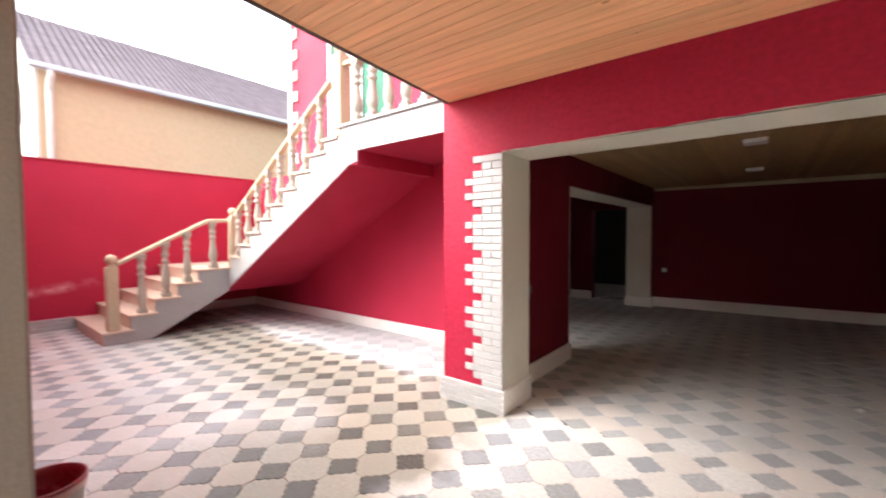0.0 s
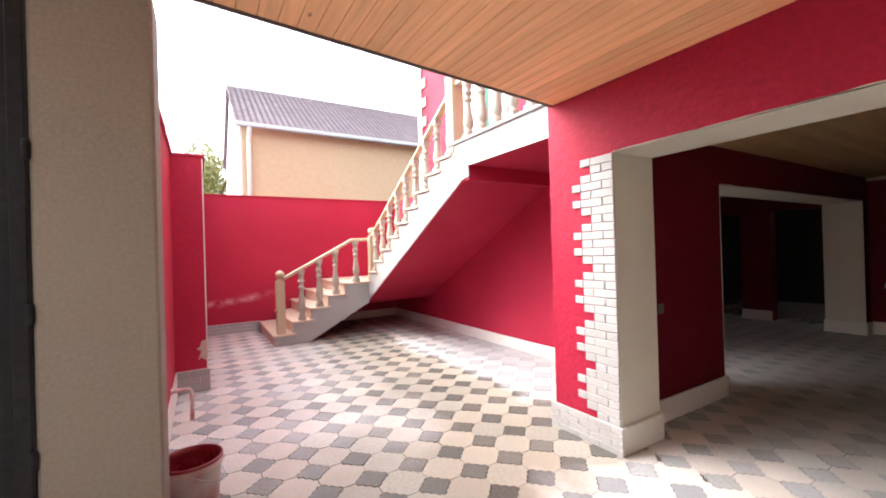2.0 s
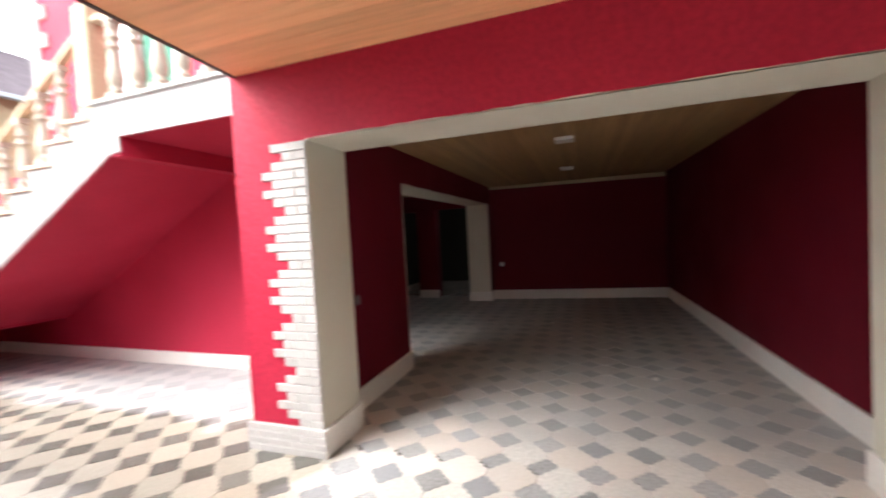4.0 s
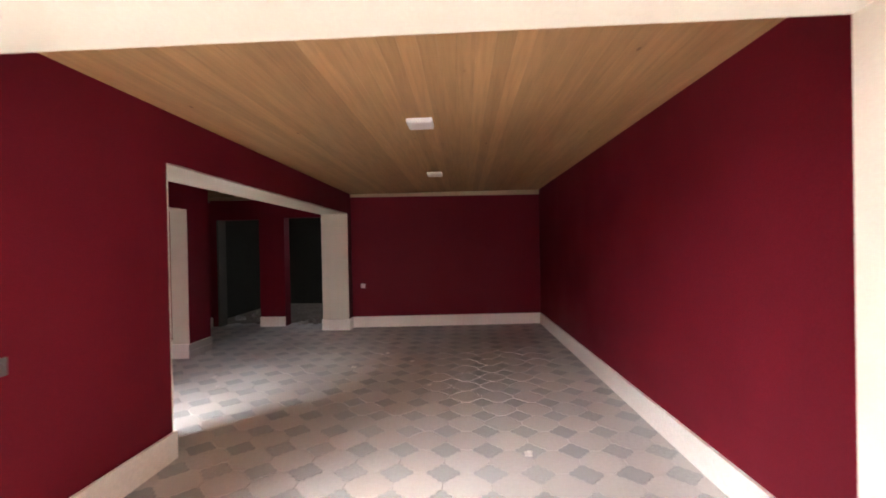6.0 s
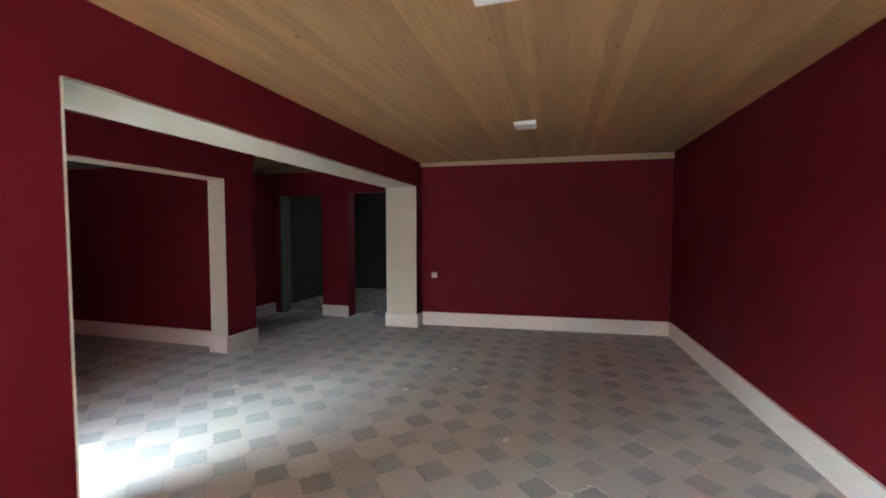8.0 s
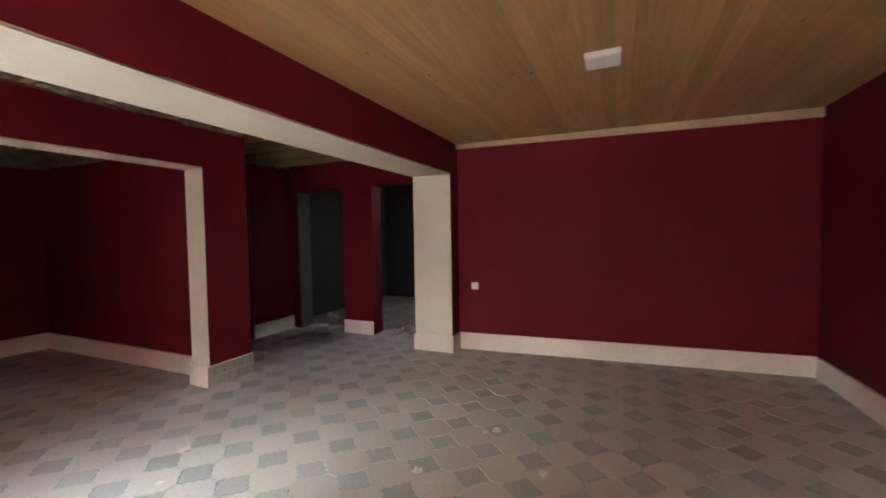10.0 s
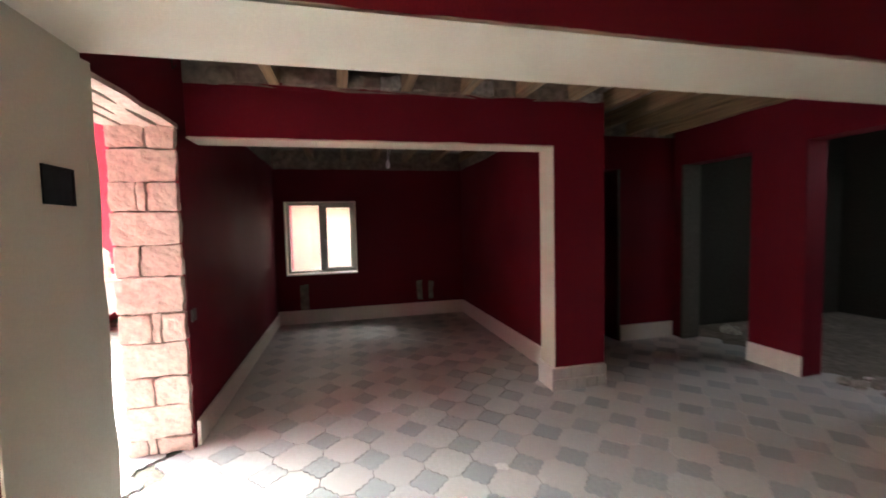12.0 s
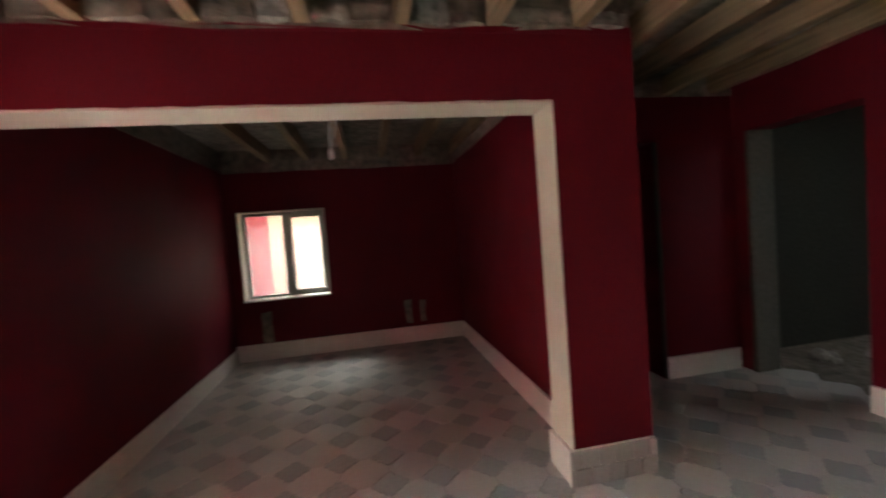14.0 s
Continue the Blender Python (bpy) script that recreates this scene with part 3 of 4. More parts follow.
def stone(lo, hi, seed):
    bm = boxes((lo, hi))
    bmesh.ops.subdivide_edges(bm, edges=bm.edges[:], cuts=7, use_grid_fill=True)
    mid = [(a + b) / 2 for a, b in zip(lo, hi)]
    for v in bm.verts:
        away = sum(abs(v.co[i] - mid[i]) / (hi[i] - lo[i]) * 2 > 0.98 for i in range(3))
        if away > 1:
            v.co += (Vector(mid) - v.co).normalized() * (0.004 if away == 2 else 0.012)
    rough_up(bm, 0.011, 13, seed)
    rough_up(bm, 0.005, 41, seed)
    return bm


z, r = 0.0, 0
COURSES = (0.11, 0.215, 0.185, 0.225, 0.19, 0.235, 0.20, 0.21, 0.185, 0.21, 0.165)
for h in COURSES:
    if r % 2 == 1:
        spans = ((YARD_Y - 0.07, ROOM_Y - 0.008),)
    else:
        cut = YARD_Y + (0.11 + 0.035 * ((r * 5) % 3 - 1))
        spans = ((YARD_Y - 0.068, cut - 0.005), (cut + 0.005, ROOM_Y - 0.008)) if r % 4 else ((YARD_Y - 0.07, cut - 0.032), (cut - 0.024, cut + 0.022), (cut + 0.03, ROOM_Y - 0.008))
    for a, b in spans:
        part("stone_block", stone((-3.398, a, z + 0.0035), (-3.345 + 0.008 * ((r * 7) % 3 - 1), b, z + h - 0.0035), r + a), STONE, reveal)
    z += h
    r += 1
for i in range(4):
    a = YARD_Y - 0.07 + i * 0.1
    bm = boxes(((-3.40, a, 2.095 + 0.006 * (i % 2)), (OUTER_L, a + 0.09, 2.128)))
    bmesh.ops.subdivide_edges(bm, edges=bm.edges[:], cuts=6, use_grid_fill=True)
    part("lintel_board", rough_up(bm, 0.014, 9, i), STONE, reveal, "rough pale lintel board")
bm = boxes(((OUTER_L - 0.075, YARD_Y + 0.01, 0), (OUTER_L - 0.001, 5.486, 2.10)))
bmesh.ops.subdivide_edges(bm, edges=bm.edges[:], cuts=14, use_grid_fill=True)
part("rough_edge", rough_up(bm, 0.012, 8, 3), CREAM, reveal, "ragged plaster edge")

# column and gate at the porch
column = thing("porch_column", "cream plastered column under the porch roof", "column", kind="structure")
part("shaft", boxes(((-2.25, 0.42, 0), (-1.95, 0.832, CEIL_PORCH)), bevel=0.012), DIMMED_CREAM, column)
gate = thing("steel_gate", "black sheet steel gate hung on the porch column", "gate")
part("leaf", boxes(((-2.02, -3.38, 0.03), (-1.985, 0.405, 2.7)), bevel=0.004), BLACK, gate)
part("edge_bar", boxes(((-2.03, 0.36, 0.03), (-1.945, 0.412, 2.7)), bevel=0.004), BLACK, gate)
for z in (0.72, 1.30, 1.95):
    part("hinge", lathe(bmesh.new(), [(0.012, 0), (0.014, 0.01), (0.014, 0.07), (0.012, 0.08)], 10, (-1.944, 0.414, z)), BLACK, gate)


# ---- the staircase ----
stairs = thing("staircase", "L-shaped stairs with travertine treads and white sides", "staircase", kind="structure")
SX, SY = -7.06, 3.72
LOW_Z = (0.19, 0.395, 0.60, 0.80, 1.0)
LOW_F = [2.03 + 0.305 * i for i in range(5)]
UP_X = [-6.98 + 0.336 * i for i in range(8)] + [-4.29, -4.03]
UP_Z = [1.2, 1.4, 1.6, 1.8, 2.0, 2.2, 2.4, 2.6, 2.75, 2.87]
for i, (f, z) in enumerate(zip(LOW_F, LOW_Z)):
    end = LOW_F[i + 1] + 0.04 if i < 4 else YARD_Y
    part("tread", boxes(((YARD_X, f - 0.03, z - 0.035), (SX + (0.035 if i < 4 else 0.0), end, z)), bevel=0.006), STEP, stairs)
    part("riser", boxes(((YARD_X, f, z - (LOW_Z[i] - (LOW_Z[i - 1] if i else 0))), (SX - 0.002, f + 0.03, z - 0.036))), STEP, stairs)
part("tread", boxes(((SX - 0.05, LOW_F[4] - 0.03, 0.966), (SX + 0.035, SY + 0.02, 1.001)), bevel=0.006), STEP, stairs)
for i in range(10):
    x, z = UP_X[i], UP_Z[i]
    end = UP_X[i + 1] + 0.03 if i < 9 else OUTER_L - 0.002
    low = UP_Z[i - 1] if i else 1.0
    part("tread", boxes(((x - 0.03, SY - 0.03, z - 0.035), (end, YARD_Y, z)), bevel=0.006), STEP if i < 9 else STRINGER, stairs)
    part("riser", boxes(((x, SY + 0.003, low), (x + 0.03, YARD_Y, z - 0.036))), STEP, stairs)
bm = bmesh.new()
line = [(LOW_F[0] + 0.002, 0.0)]
for i in range(5):
    line += [(LOW_F[i] + 0.002, LOW_Z[i] - 0.037), ((LOW_F[i + 1] + 0.002) if i < 4 else SY, LOW_Z[i] - 0.037)]
prism(bm, line + [(SY, 0.60), (2.60, 0.0)], "x", SX - 0.016, SX)
part("lower_side", bm, STRINGER, stairs, "white stringer")
bm = bmesh.new()
line = [(SX - 0.1, 0.60), (SX - 0.1, 0.963), (UP_X[0], 0.963)]
for i in range(10):
    line += [(UP_X[i] + 0.002, UP_Z[i] - 0.037), ((UP_X[i + 1] + 0.002) if i < 9 else OUTER_L, UP_Z[i] - 0.037)]
prism(bm, line + [(OUTER_L, 2.535), (-3.655, 2.535), (-3.655, 2.405), (-3.80, 2.385)], "y", SY, SY + 0.016)
part("upper_side", bm, STRINGER, stairs, "white stringer and landing edge")
bm = bmesh.new()
prism(bm, [(SX - 0.1, 0.585), (-3.80, 2.37), (-3.80, 2.52), (SX - 0.1, 0.76)], "y", SY + 0.017, YARD_Y)
box(bm, (-3.80, SY + 0.017, 2.37), (-3.655, YARD_Y, 2.54))
box(bm, (-3.655, SY + 0.017, 2.54), (OUTER_L, YARD_Y, 2.82))
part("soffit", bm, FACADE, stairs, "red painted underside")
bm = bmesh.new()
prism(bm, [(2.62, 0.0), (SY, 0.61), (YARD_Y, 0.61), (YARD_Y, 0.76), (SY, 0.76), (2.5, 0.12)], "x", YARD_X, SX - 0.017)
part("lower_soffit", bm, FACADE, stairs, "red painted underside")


def turned(bm, at, height, r=0.066):
    """A cast baluster: square foot, vase, rings and a square head."""
    x, y, z = at
    box(bm, (x - 0.06, y - 0.06, z), (x + 0.06, y + 0.06, z + 0.06), 0.005)
    box(bm, (x - 0.055, y - 0.055, z + height - 0.05), (x + 0.055, y + 0.055, z + height), 0.005)
    k = height - 0.11
    prof = [(0.8, 0.0), (0.9, 0.03), (0.72, 0.06), (0.62, 0.09), (0.86, 0.13), (0.98, 0.22), (0.9, 0.32), (0.68, 0.45), (0.56, 0.58), (0.54, 0.63),
            (0.8, 0.65), (0.82, 0.68), (0.56, 0.70), (0.58, 0.76), (0.84, 0.79), (0.84, 0.82), (0.6, 0.84), (0.66, 0.93), (0.9, 0.97), (0.85, 1.0)]
    return lathe(bm, [(a * r, b * k) for a, b in prof], 12, (x, y, z + 0.06))


rail = thing("stair_railing", "pale cast balustrade with square newel posts", "railing")


def newel(x, y, z0, z1, half, name="newel_post"):
    p = part(name, boxes(((x - half, y - half, z0), (x + half, y + half, z1)), bevel=0.012), POST, rail, "square sandstone newel post")
    ball = bmesh.new()
    lathe(ball, [(half * 0.75, 0), (half * 0.95, 0.012), (half * 0.55, 0.03)] + [(half * 1.08 * math.sin(a), 0.03 + half * 1.05 * (1 - math.cos(a))) for a in (0.7, 1.0, 1.4, 1.8, 2.2, 2.6, 3.0)], 16, (x, y, z1))
    part("ball_finial", ball, POST, p)


newel(-7.13, 2.15, 0.19, 1.10, 0.07)
newel(-7.03, 3.79, 1.0, 1.85, 0.065)
newel(-4.02, 3.79, 2.75, 3.74, 0.085)
for y, z, top in ((2.50, 0.395, 1.27), (2.81, 0.60, 1.44), (3.11, 0.80, 1.60), (3.50, 1.0, 1.775)):
    part("baluster", turned(bmesh.new(), (-7.13, y, z), top - z), BALUSTER, rail)


def slope(x):
    return 1.88 + (x + 6.95) * 0.586


for i in range(9):
    x = UP_X[i] + 0.16
    part("baluster", turned(bmesh.new(), (x, 3.79, UP_Z[i]), slope(x) - 0.03 - UP_Z[i]), BALUSTER, rail)
for i in range(6):
    part("baluster", turned(bmesh.new(), (-3.72 + 0.27 * i, 3.79, 2.87), 0.72), BALUSTER, rail)


def bar(bm, a, b, w=0.045, h=0.06):
    """A straight handrail with softened edges from a to b."""
    a, b = Vector(a), Vector(b)
    side = (b - a).cross(Vector((0, 0, 1))).normalized() * w
    up = Vector((0, 0, h))
    ring = [(-1, 0), (-1, 0.7), (-0.6, 1), (0.6, 1), (1, 0.7), (1, 0)]
    rows = [[bm.verts.new(p + side * s + up * u) for s, u in ring] for p in (a, b)]
    k = len(ring)
    for i in range(k):
        bm.faces.new((rows[0][i], rows[1][i], rows[1][(i + 1) % k], rows[0][(i + 1) % k]))
    bm.faces.new(rows[0][::-1])
    bm.faces.new(rows[1])
    bmesh.ops.recalc_face_normals(bm, faces=bm.faces[:])
    return bm


part("handrail", bar(bmesh.new(), (-7.13, 2.21, 1.11), (-7.13, 3.42, 1.755)), POST, rail)
part("handrail", bar(bmesh.new(), (-7.13, 3.42, 1.755), (-7.13, 3.75, 1.765)), POST, rail)
part("handrail", bar(bmesh.new(), (-6.98, 3.79, slope(-6.98) - 0.03), (-4.09, 3.79, slope(-4.09) - 0.03)), POST, rail)
part("handrail", bar(bmesh.new(), (-3.95, 3.79, 3.585), (-2.25, 3.79, 3.585)), POST, rail)

# upper storey seen behind the railing
corner = thing("upper_quoin", "white block quoin on the corner of the upper storey", "quoin", kind="structure")
part("edge_strip", boxes(((-7.42, YARD_Y - 0.03, 2.80), (-7.25, YARD_Y, 6.4))), BRICK, corner)
for i in range(9):
    part("block", boxes(((-7.25, YARD_Y - 0.032, 2.95 + i * 0.40), (-7.06, YARD_Y - 0.001, 3.15 + i * 0.40)), bevel=0.008), BRICK, corner)
door = thing("glazed_door", "white framed upstairs door with green glass panes", "door", kind="structure")
gy = YARD_Y - 0.001
EDGES = [-6.02, -5.60, -5.18, -4.88, -4.55]
for i, x in enumerate(EDGES):
    part("frame_post", boxes(((x - 0.045, gy - 0.05, 2.88), (x + 0.045, gy, 5.15)), bevel=0.004), PVC, door)
part("frame_head", boxes(((EDGES[0] - 0.045, gy - 0.05, 5.15), (EDGES[-1] + 0.045, gy, 5.25)), bevel=0.004), PVC, door)
for i, (x0, x1) in enumerate(zip(EDGES, EDGES[1:])):
    part("pane", boxes(((x0 + 0.045, gy - 0.02, 3.02), (x1 - 0.045, gy, 5.15))), GREEN_GLASS if i != 1 else PVC, door)
    part("bottom_rail", boxes(((x0 + 0.045, gy - 0.04, 2.88), (x1 - 0.045, gy, 3.02)), bevel=0.004), PVC, door)
# unseen pale slab, added to bounce light up into the porch
setting("pavement_forecourt", boxes(((-8.0, -9.0, -0.1), (2.5, -0.95, -0.004)), ((-8.0, -0.95, -0.1), (-2.35, 0.5, -0.004))), TILE_LIGHT, "unseen pale slab added to bounce light into the porch", "pavement")


# ---- things ----
def ceiling_light(x, y):
    lamp = thing("ceiling_light", "square white surface ceiling light, switched off", "ceiling light", (x, y, CEIL_HALL), "hall ceiling lights")
    part("housing", boxes(((-0.105, -0.105, -0.034), (0.105, 0.105, 0.0)), bevel=0.004), PVC, lamp)
    part("diffuser", boxes(((-0.095, -0.095, -0.039), (0.095, 0.095, -0.0342)), bevel=0.002), LAMP_OFF, lamp)
    return lamp


ceiling_light(-0.01, 6.00)
ceiling_light(-0.06, 8.33)


def socket(at, turn, double=True, label="white double wall socket", name="wall_socket", mat=PVC):
    s = thing(name, label, "socket", at, turn=turn)
    w = 0.075 if double else 0.042
    part("plate", boxes(((-w, -0.012, -0.042), (w, 0, 0.042)), bevel=0.004), mat, s)
    for i in ((-1, 1) if double else (0,)):
        bm = bmesh.new()
        lathe(bm, [(0.026, 0), (0.026, 0.003), (0.021, 0.004), (0.02, 0.001)], 14)
        bm.transform(Matrix.Translation((i * 0.036, -0.012, 0)) @ Matrix.Rotation(radians(90), 4, "X"))
        part("insert", bm, mat, s)
    return s


socket((-1.58, 10.213, 0.78), 4, False, "white single wall socket on the red wall")
socket((HALL_L, 4.40, 0.98), 90, False, "grey single wall switch plate", "wall_switch", SWITCH_GREY)
socket((-3.46, ROOM_Y, 0.88), 180, False, "grey single wall socket in the room wall", "wall_socket", SWITCH_GREY)
box_hole = thing("switch_box", "open black switch box in the cream reveal", "switch box", (-2.10, 5.490, 1.605))
part("rim", boxes(((-0.08, 0, -0.065), (0.08, 0.006, -0.055)), ((-0.08, 0, 0.055), (0.08, 0.006, 0.065)), ((-0.08, 0, -0.055), (-0.07, 0.006, 0.055)), ((0.07, 0, -0.055), (0.08, 0.006, 0.055))), BLACK, box_hole)
part("back", boxes(((-0.07, 0.0005, -0.055), (0.07, 0.003, 0.055))), BLACK, box_hole)

# joists over the rooms
def joist(y):
    j = thing("ceiling_joist", "rough sawn timber ceiling joist", "joist", (0, y, 0), "joists over the rooms", kind="structure")
    bm = boxes(((-7.25, -0.036, 2.45), (OUTER_L - 0.002, 0.036, 2.598)))
    bmesh.ops.subdivide_edges(bm, edges=[e for e in bm.edges if abs(e.verts[0].co.x - e.verts[1].co.x) > 1], cuts=14)
    part("beam", rough_up(bm, 0.012, 2.5, y), JOIST, j)


for i in range(1, 11):
    joist(5.52 + i * 0.465)

# rough masonry packed between the joists, above the partition
infill = thing("crown_infill", "broken masonry packed between the ceiling joists", "masonry", kind="structure")
for i in range(-1, 7):
    y = 5.52 + i * 0.465 + 0.055
    while y < 5.52 + (i + 1) * 0.465 - 0.12:
        w = 0.10 + 0.14 * random.random()
        hi = min(y + w, 5.52 + (i + 1) * 0.465 - 0.05)
        if y > ROOM_Y + 0.01 and hi < 8.61:
            bm = boxes(((ROOM_X - 0.06, y, 2.452), (ROOM_X + 0.022 + 0.03 * random.random(), hi, 2.50 + 0.09 * random.random())))
            bmesh.ops.subdivide_edges(bm, edges=bm.edges[:], cuts=3, use_grid_fill=True)
            part("infill_block", rough_up(bm, 0.022, 12, y), RUBBLE if random.random() < 0.4 else CONCRETE, infill)
        y = hi + 0.012

# hanging bulb holder
bulb = thing("bulb_holder", "small white lamp holder hanging on its wire", "lamp holder", (-4.80, 6.90, 2.06))
part("holder", lathe(bmesh.new(), [(0.012, 0), (0.02, 0.01), (0.022, 0.05), (0.014, 0.075), (0.006, 0.09)], 12), PVC, bulb)
part("wire", tube(bmesh.new(), [(0, 0, 0.085), (0.01, 0, 0.2), (0.03, 0.02, 0.3), (0.0, 0.03, 0.42), (-0.01, 0.03, 0.54)], 0.004, 6), PVC, bulb)
part("wire", tube(bmesh.new(), [(0, 0.01, 0.08), (-0.03, 0.03, 0.18), (-0.01, 0.06, 0.3), (0.0, 0.03, 0.42)], 0.003, 6), PVC, bulb)
cable = thing("loose_cable", "thin grey cable hanging from the rough ceiling", "cable")
part("strand", tube(bmesh.new(), [(-3.1, 5.62, 2.6), (-3.12, 5.55, 2.52), (-3.2, 5.47, 2.46), (-3.3, 5.44, 2.44), (-3.4, 5.43, 2.5)], 0.004, 6), DIM_GREY, cable)

# window of the far room
window = thing("window_1", "white plastic two-sash window in the red wall", "window", kind="structure")
y0, y1, z0, z1 = WIN
fx0, fx1 = -7.10, -7.035
part("window_frame", boxes(((fx0, y0, z0), (fx1, y0 + 0.05, z1)), ((fx0, y1 - 0.05, z0), (fx1, y1, z1)), ((fx0, y0 + 0.05, z0), (fx1, y1 - 0.05, z0 + 0.05)),
                           ((fx0, y0 + 0.05, z1 - 0.05), (fx1, y1 - 0.05, z1)), ((fx0, y0 + 0.49, z0 + 0.05), (fx1, y0 + 0.56, z1 - 0.05)), bevel=0.005), PVC_GREY, window)
sash = part("sash", boxes(((fx0, y0 + 0.56, z0 + 0.05), (fx1 + 0.012, y0 + 0.60, z1 - 0.05)), ((fx0, y1 - 0.09, z0 + 0.05), (fx1 + 0.012, y1 - 0.05, z1 - 0.05)),
                          ((fx0, y0 + 0.60, z0 + 0.05), (fx1 + 0.012, y1 - 0.09, z0 + 0.09)), ((fx0, y0 + 0.60, z1 - 0.09), (fx1 + 0.012, y1 - 0.09, z1 - 0.05)), bevel=0.004), PVC_GREY, window)
part("handle", boxes(((fx1 + 0.012, y0 + 0.57, 1.22), (fx1 + 0.03, y0 + 0.592, 1.27)), ((fx1 + 0.03, y0 + 0.572, 1.13), (fx1 + 0.042, y0 + 0.59, 1.26)), bevel=0.003), PVC, sash)
for a, b, c, d in ((y0 + 0.05, y0 + 0.49, z0 + 0.05, z1 - 0.05), (y0 + 0.60, y1 - 0.09, z0 + 0.09, z1 - 0.09)):
    pane = part("pane", boxes(((-7.072, a, c), (-7.066, b, d))), GLASS, window)
    pane.visible_shadow = False
part("window_sill", boxes(((-7.035, y0 - 0.0, z0 - 0.0), (WEST + 0.02, y1, z0 + 0.022)), bevel=0.005), PVC, window)
part("reveal", boxes(((-7.035, y0, z0 + 0.022), (WEST + 0.003, y0 + 0.014, z1)), ((-7.035, y1 - 0.014, z0 + 0.022), (WEST + 0.003, y1, z1)), ((-7.035, y0 + 0.014, z1 - 0.014), (WEST + 0.003, y1 - 0.014, z1))), CREAM, window)
patches = thing("plaster_patch", "unpainted grey plaster strips on the red wall", "plaster patch", kind="structure")
for a, b, c, d in ((7.52, 7.61, 0.26, 0.56), (7.72, 7.80, 0.26, 0.56), (5.74, 5.86, 0.20, 0.60)):
    bm = boxes(((WEST, a, c), (WEST + 0.005, b, d)))
    bmesh.ops.subdivide_edges(bm, edges=bm.edges[:], cuts=4, use_grid_fill=True)
    for v in bm.verts:
        v.co.y += 0.02 * noise.noise(v.co * 9)
        v.co.z += 0.03 * noise.noise(v.co * 7 + Vector((3, 1, 2)))
    part("patch", bm, CONCRETE, patches)

# bucket, pipe, stains in the yard
bucket = thing("paint_bucket", "paint-smeared white plastic bucket, maroon inside", "bucket", (-2.62, 0.915, 0.0))
R0, R1, HB = 0.135, 0.165, 0.345
part("shell", lathe(bmesh.new(), [(R0, 0.0), (R0 + 0.004, 0.004), (R1 - 0.006, HB - 0.05), (R1 + 0.004, HB - 0.048), (R1 + 0.004, HB - 0.036), (R1, HB - 0.034), (R1 + 0.002, HB)], 40, caps=False), BUCKET_WHITE, bucket)
part("lining", lathe(bmesh.new(), [(R1 + 0.006, HB - 0.012), (R1 + 0.006, HB + 0.004), (R1 - 0.006, HB + 0.004), (R1 - 0.012, HB - 0.04), (R0 - 0.004, 0.07), (0.05, 0.06), (0.001, 0.06)], 40, caps=False), RED_GLOSS, bucket, "maroon paint coating")
bm = bmesh.new()
tube(bm, [(R1 + 0.01, 0, HB - 0.04)] + [((R1 + 0.02) * math.cos(a), (R1 + 0.02) * math.sin(a), HB - 0.04 - 0.11 * math.sin(a)) for a in (0.3, 0.7, 1.1, 1.57, 2.0, 2.4, 2.8)] + [(-R1 - 0.01, 0, HB - 0.04)], 0.003, 6)
part("bail", bm, ZINC, bucket, "thin wire handle")
pipe = thing("water_pipe", "paint-splashed plastic pipe elbow from the wall", "pipe")
part("pipe", tube(bmesh.new(), [(-4.30, 0.73, 0.30), (-4.30, 0.83, 0.30), (-4.30, 0.865, 0.295), (-4.30, 0.885, 0.275), (-4.30, 0.89, 0.25), (-4.30, 0.89, 0.0)], 0.019, 10), PIPE_PAINT, pipe)
part("flange", tube(bmesh.new(), [(-4.30, 0.722, 0.30), (-4.30, 0.74, 0.30)], 0.03, 12), PIPE_PAINT, pipe)


setting("trim_pier_edge", boxes(((-5.256, 1.028, 0.25), (-5.248, 1.041, 2.70))), WHITE, "thin white strip down the corner of the yard pier", "trim")
chip = thing("paint_chip", "bare plaster patch where the red paint fell off", "wall stain", kind="structure")
bm = boxes(((-5.254, 0.985, 0.36), (-5.246, 1.039, 0.56)))
bmesh.ops.subdivide_edges(bm, edges=bm.edges[:], cuts=5, use_grid_fill=True)
for v in bm.verts:
    if v.co.y < 1.03:
        v.co.y += 0.10 * noise.noise(v.co * 13)
    v.co.z += 0.06 * noise.noise(v.co * 17 + Vector((4, 2, 1)))
    v.co.y = min(v.co.y, 1.038)
part("patch", bm, STONE, chip)

# scraps on the floors
def scrap(at, size, seed, name="paper_scrap", mat=None, label="crumpled white paper scrap on the paving"):
    s = thing(name, label, "litter", at, "scraps on the floor")
    bm = bmesh.new()
    bmesh.ops.create_grid(bm, x_segments=4, y_segments=4, size=size)
    for v in bm.verts:
        v.co.z = 0.3 * size + size * 0.55 * noise.noise(v.co * (2.2 / size) + Vector((seed, 0, 0)))
        v.co.x *= 0.6 + 0.5 * random.random()
    low = min(v.co.z for v in bm.verts)
    for v in bm.verts:
        v.co.z += 0.001 - low
    ext = bmesh.ops.solidify(bm, geom=bm.faces[:], thickness=0.001)
    part("sheet", bm, mat or PAPER, s)


for i, (x, y, w) in enumerate(((-0.07, 7.02, 0.025), (-1.07, 7.66, 0.03), (-0.77, 8.32, 0.035), (0.76, 5.58, 0.035), (-0.84, 8.27, 0.02), (-0.37, 7.91, 0.03), (-2.62, 7.28, 0.035), (-2.41, 6.99, 0.02), (-2.86, 10.70, 0.05), (-2.95, 10.85, 0.03))):
    scrap((x, y, 0.0), w, i * 3.7)


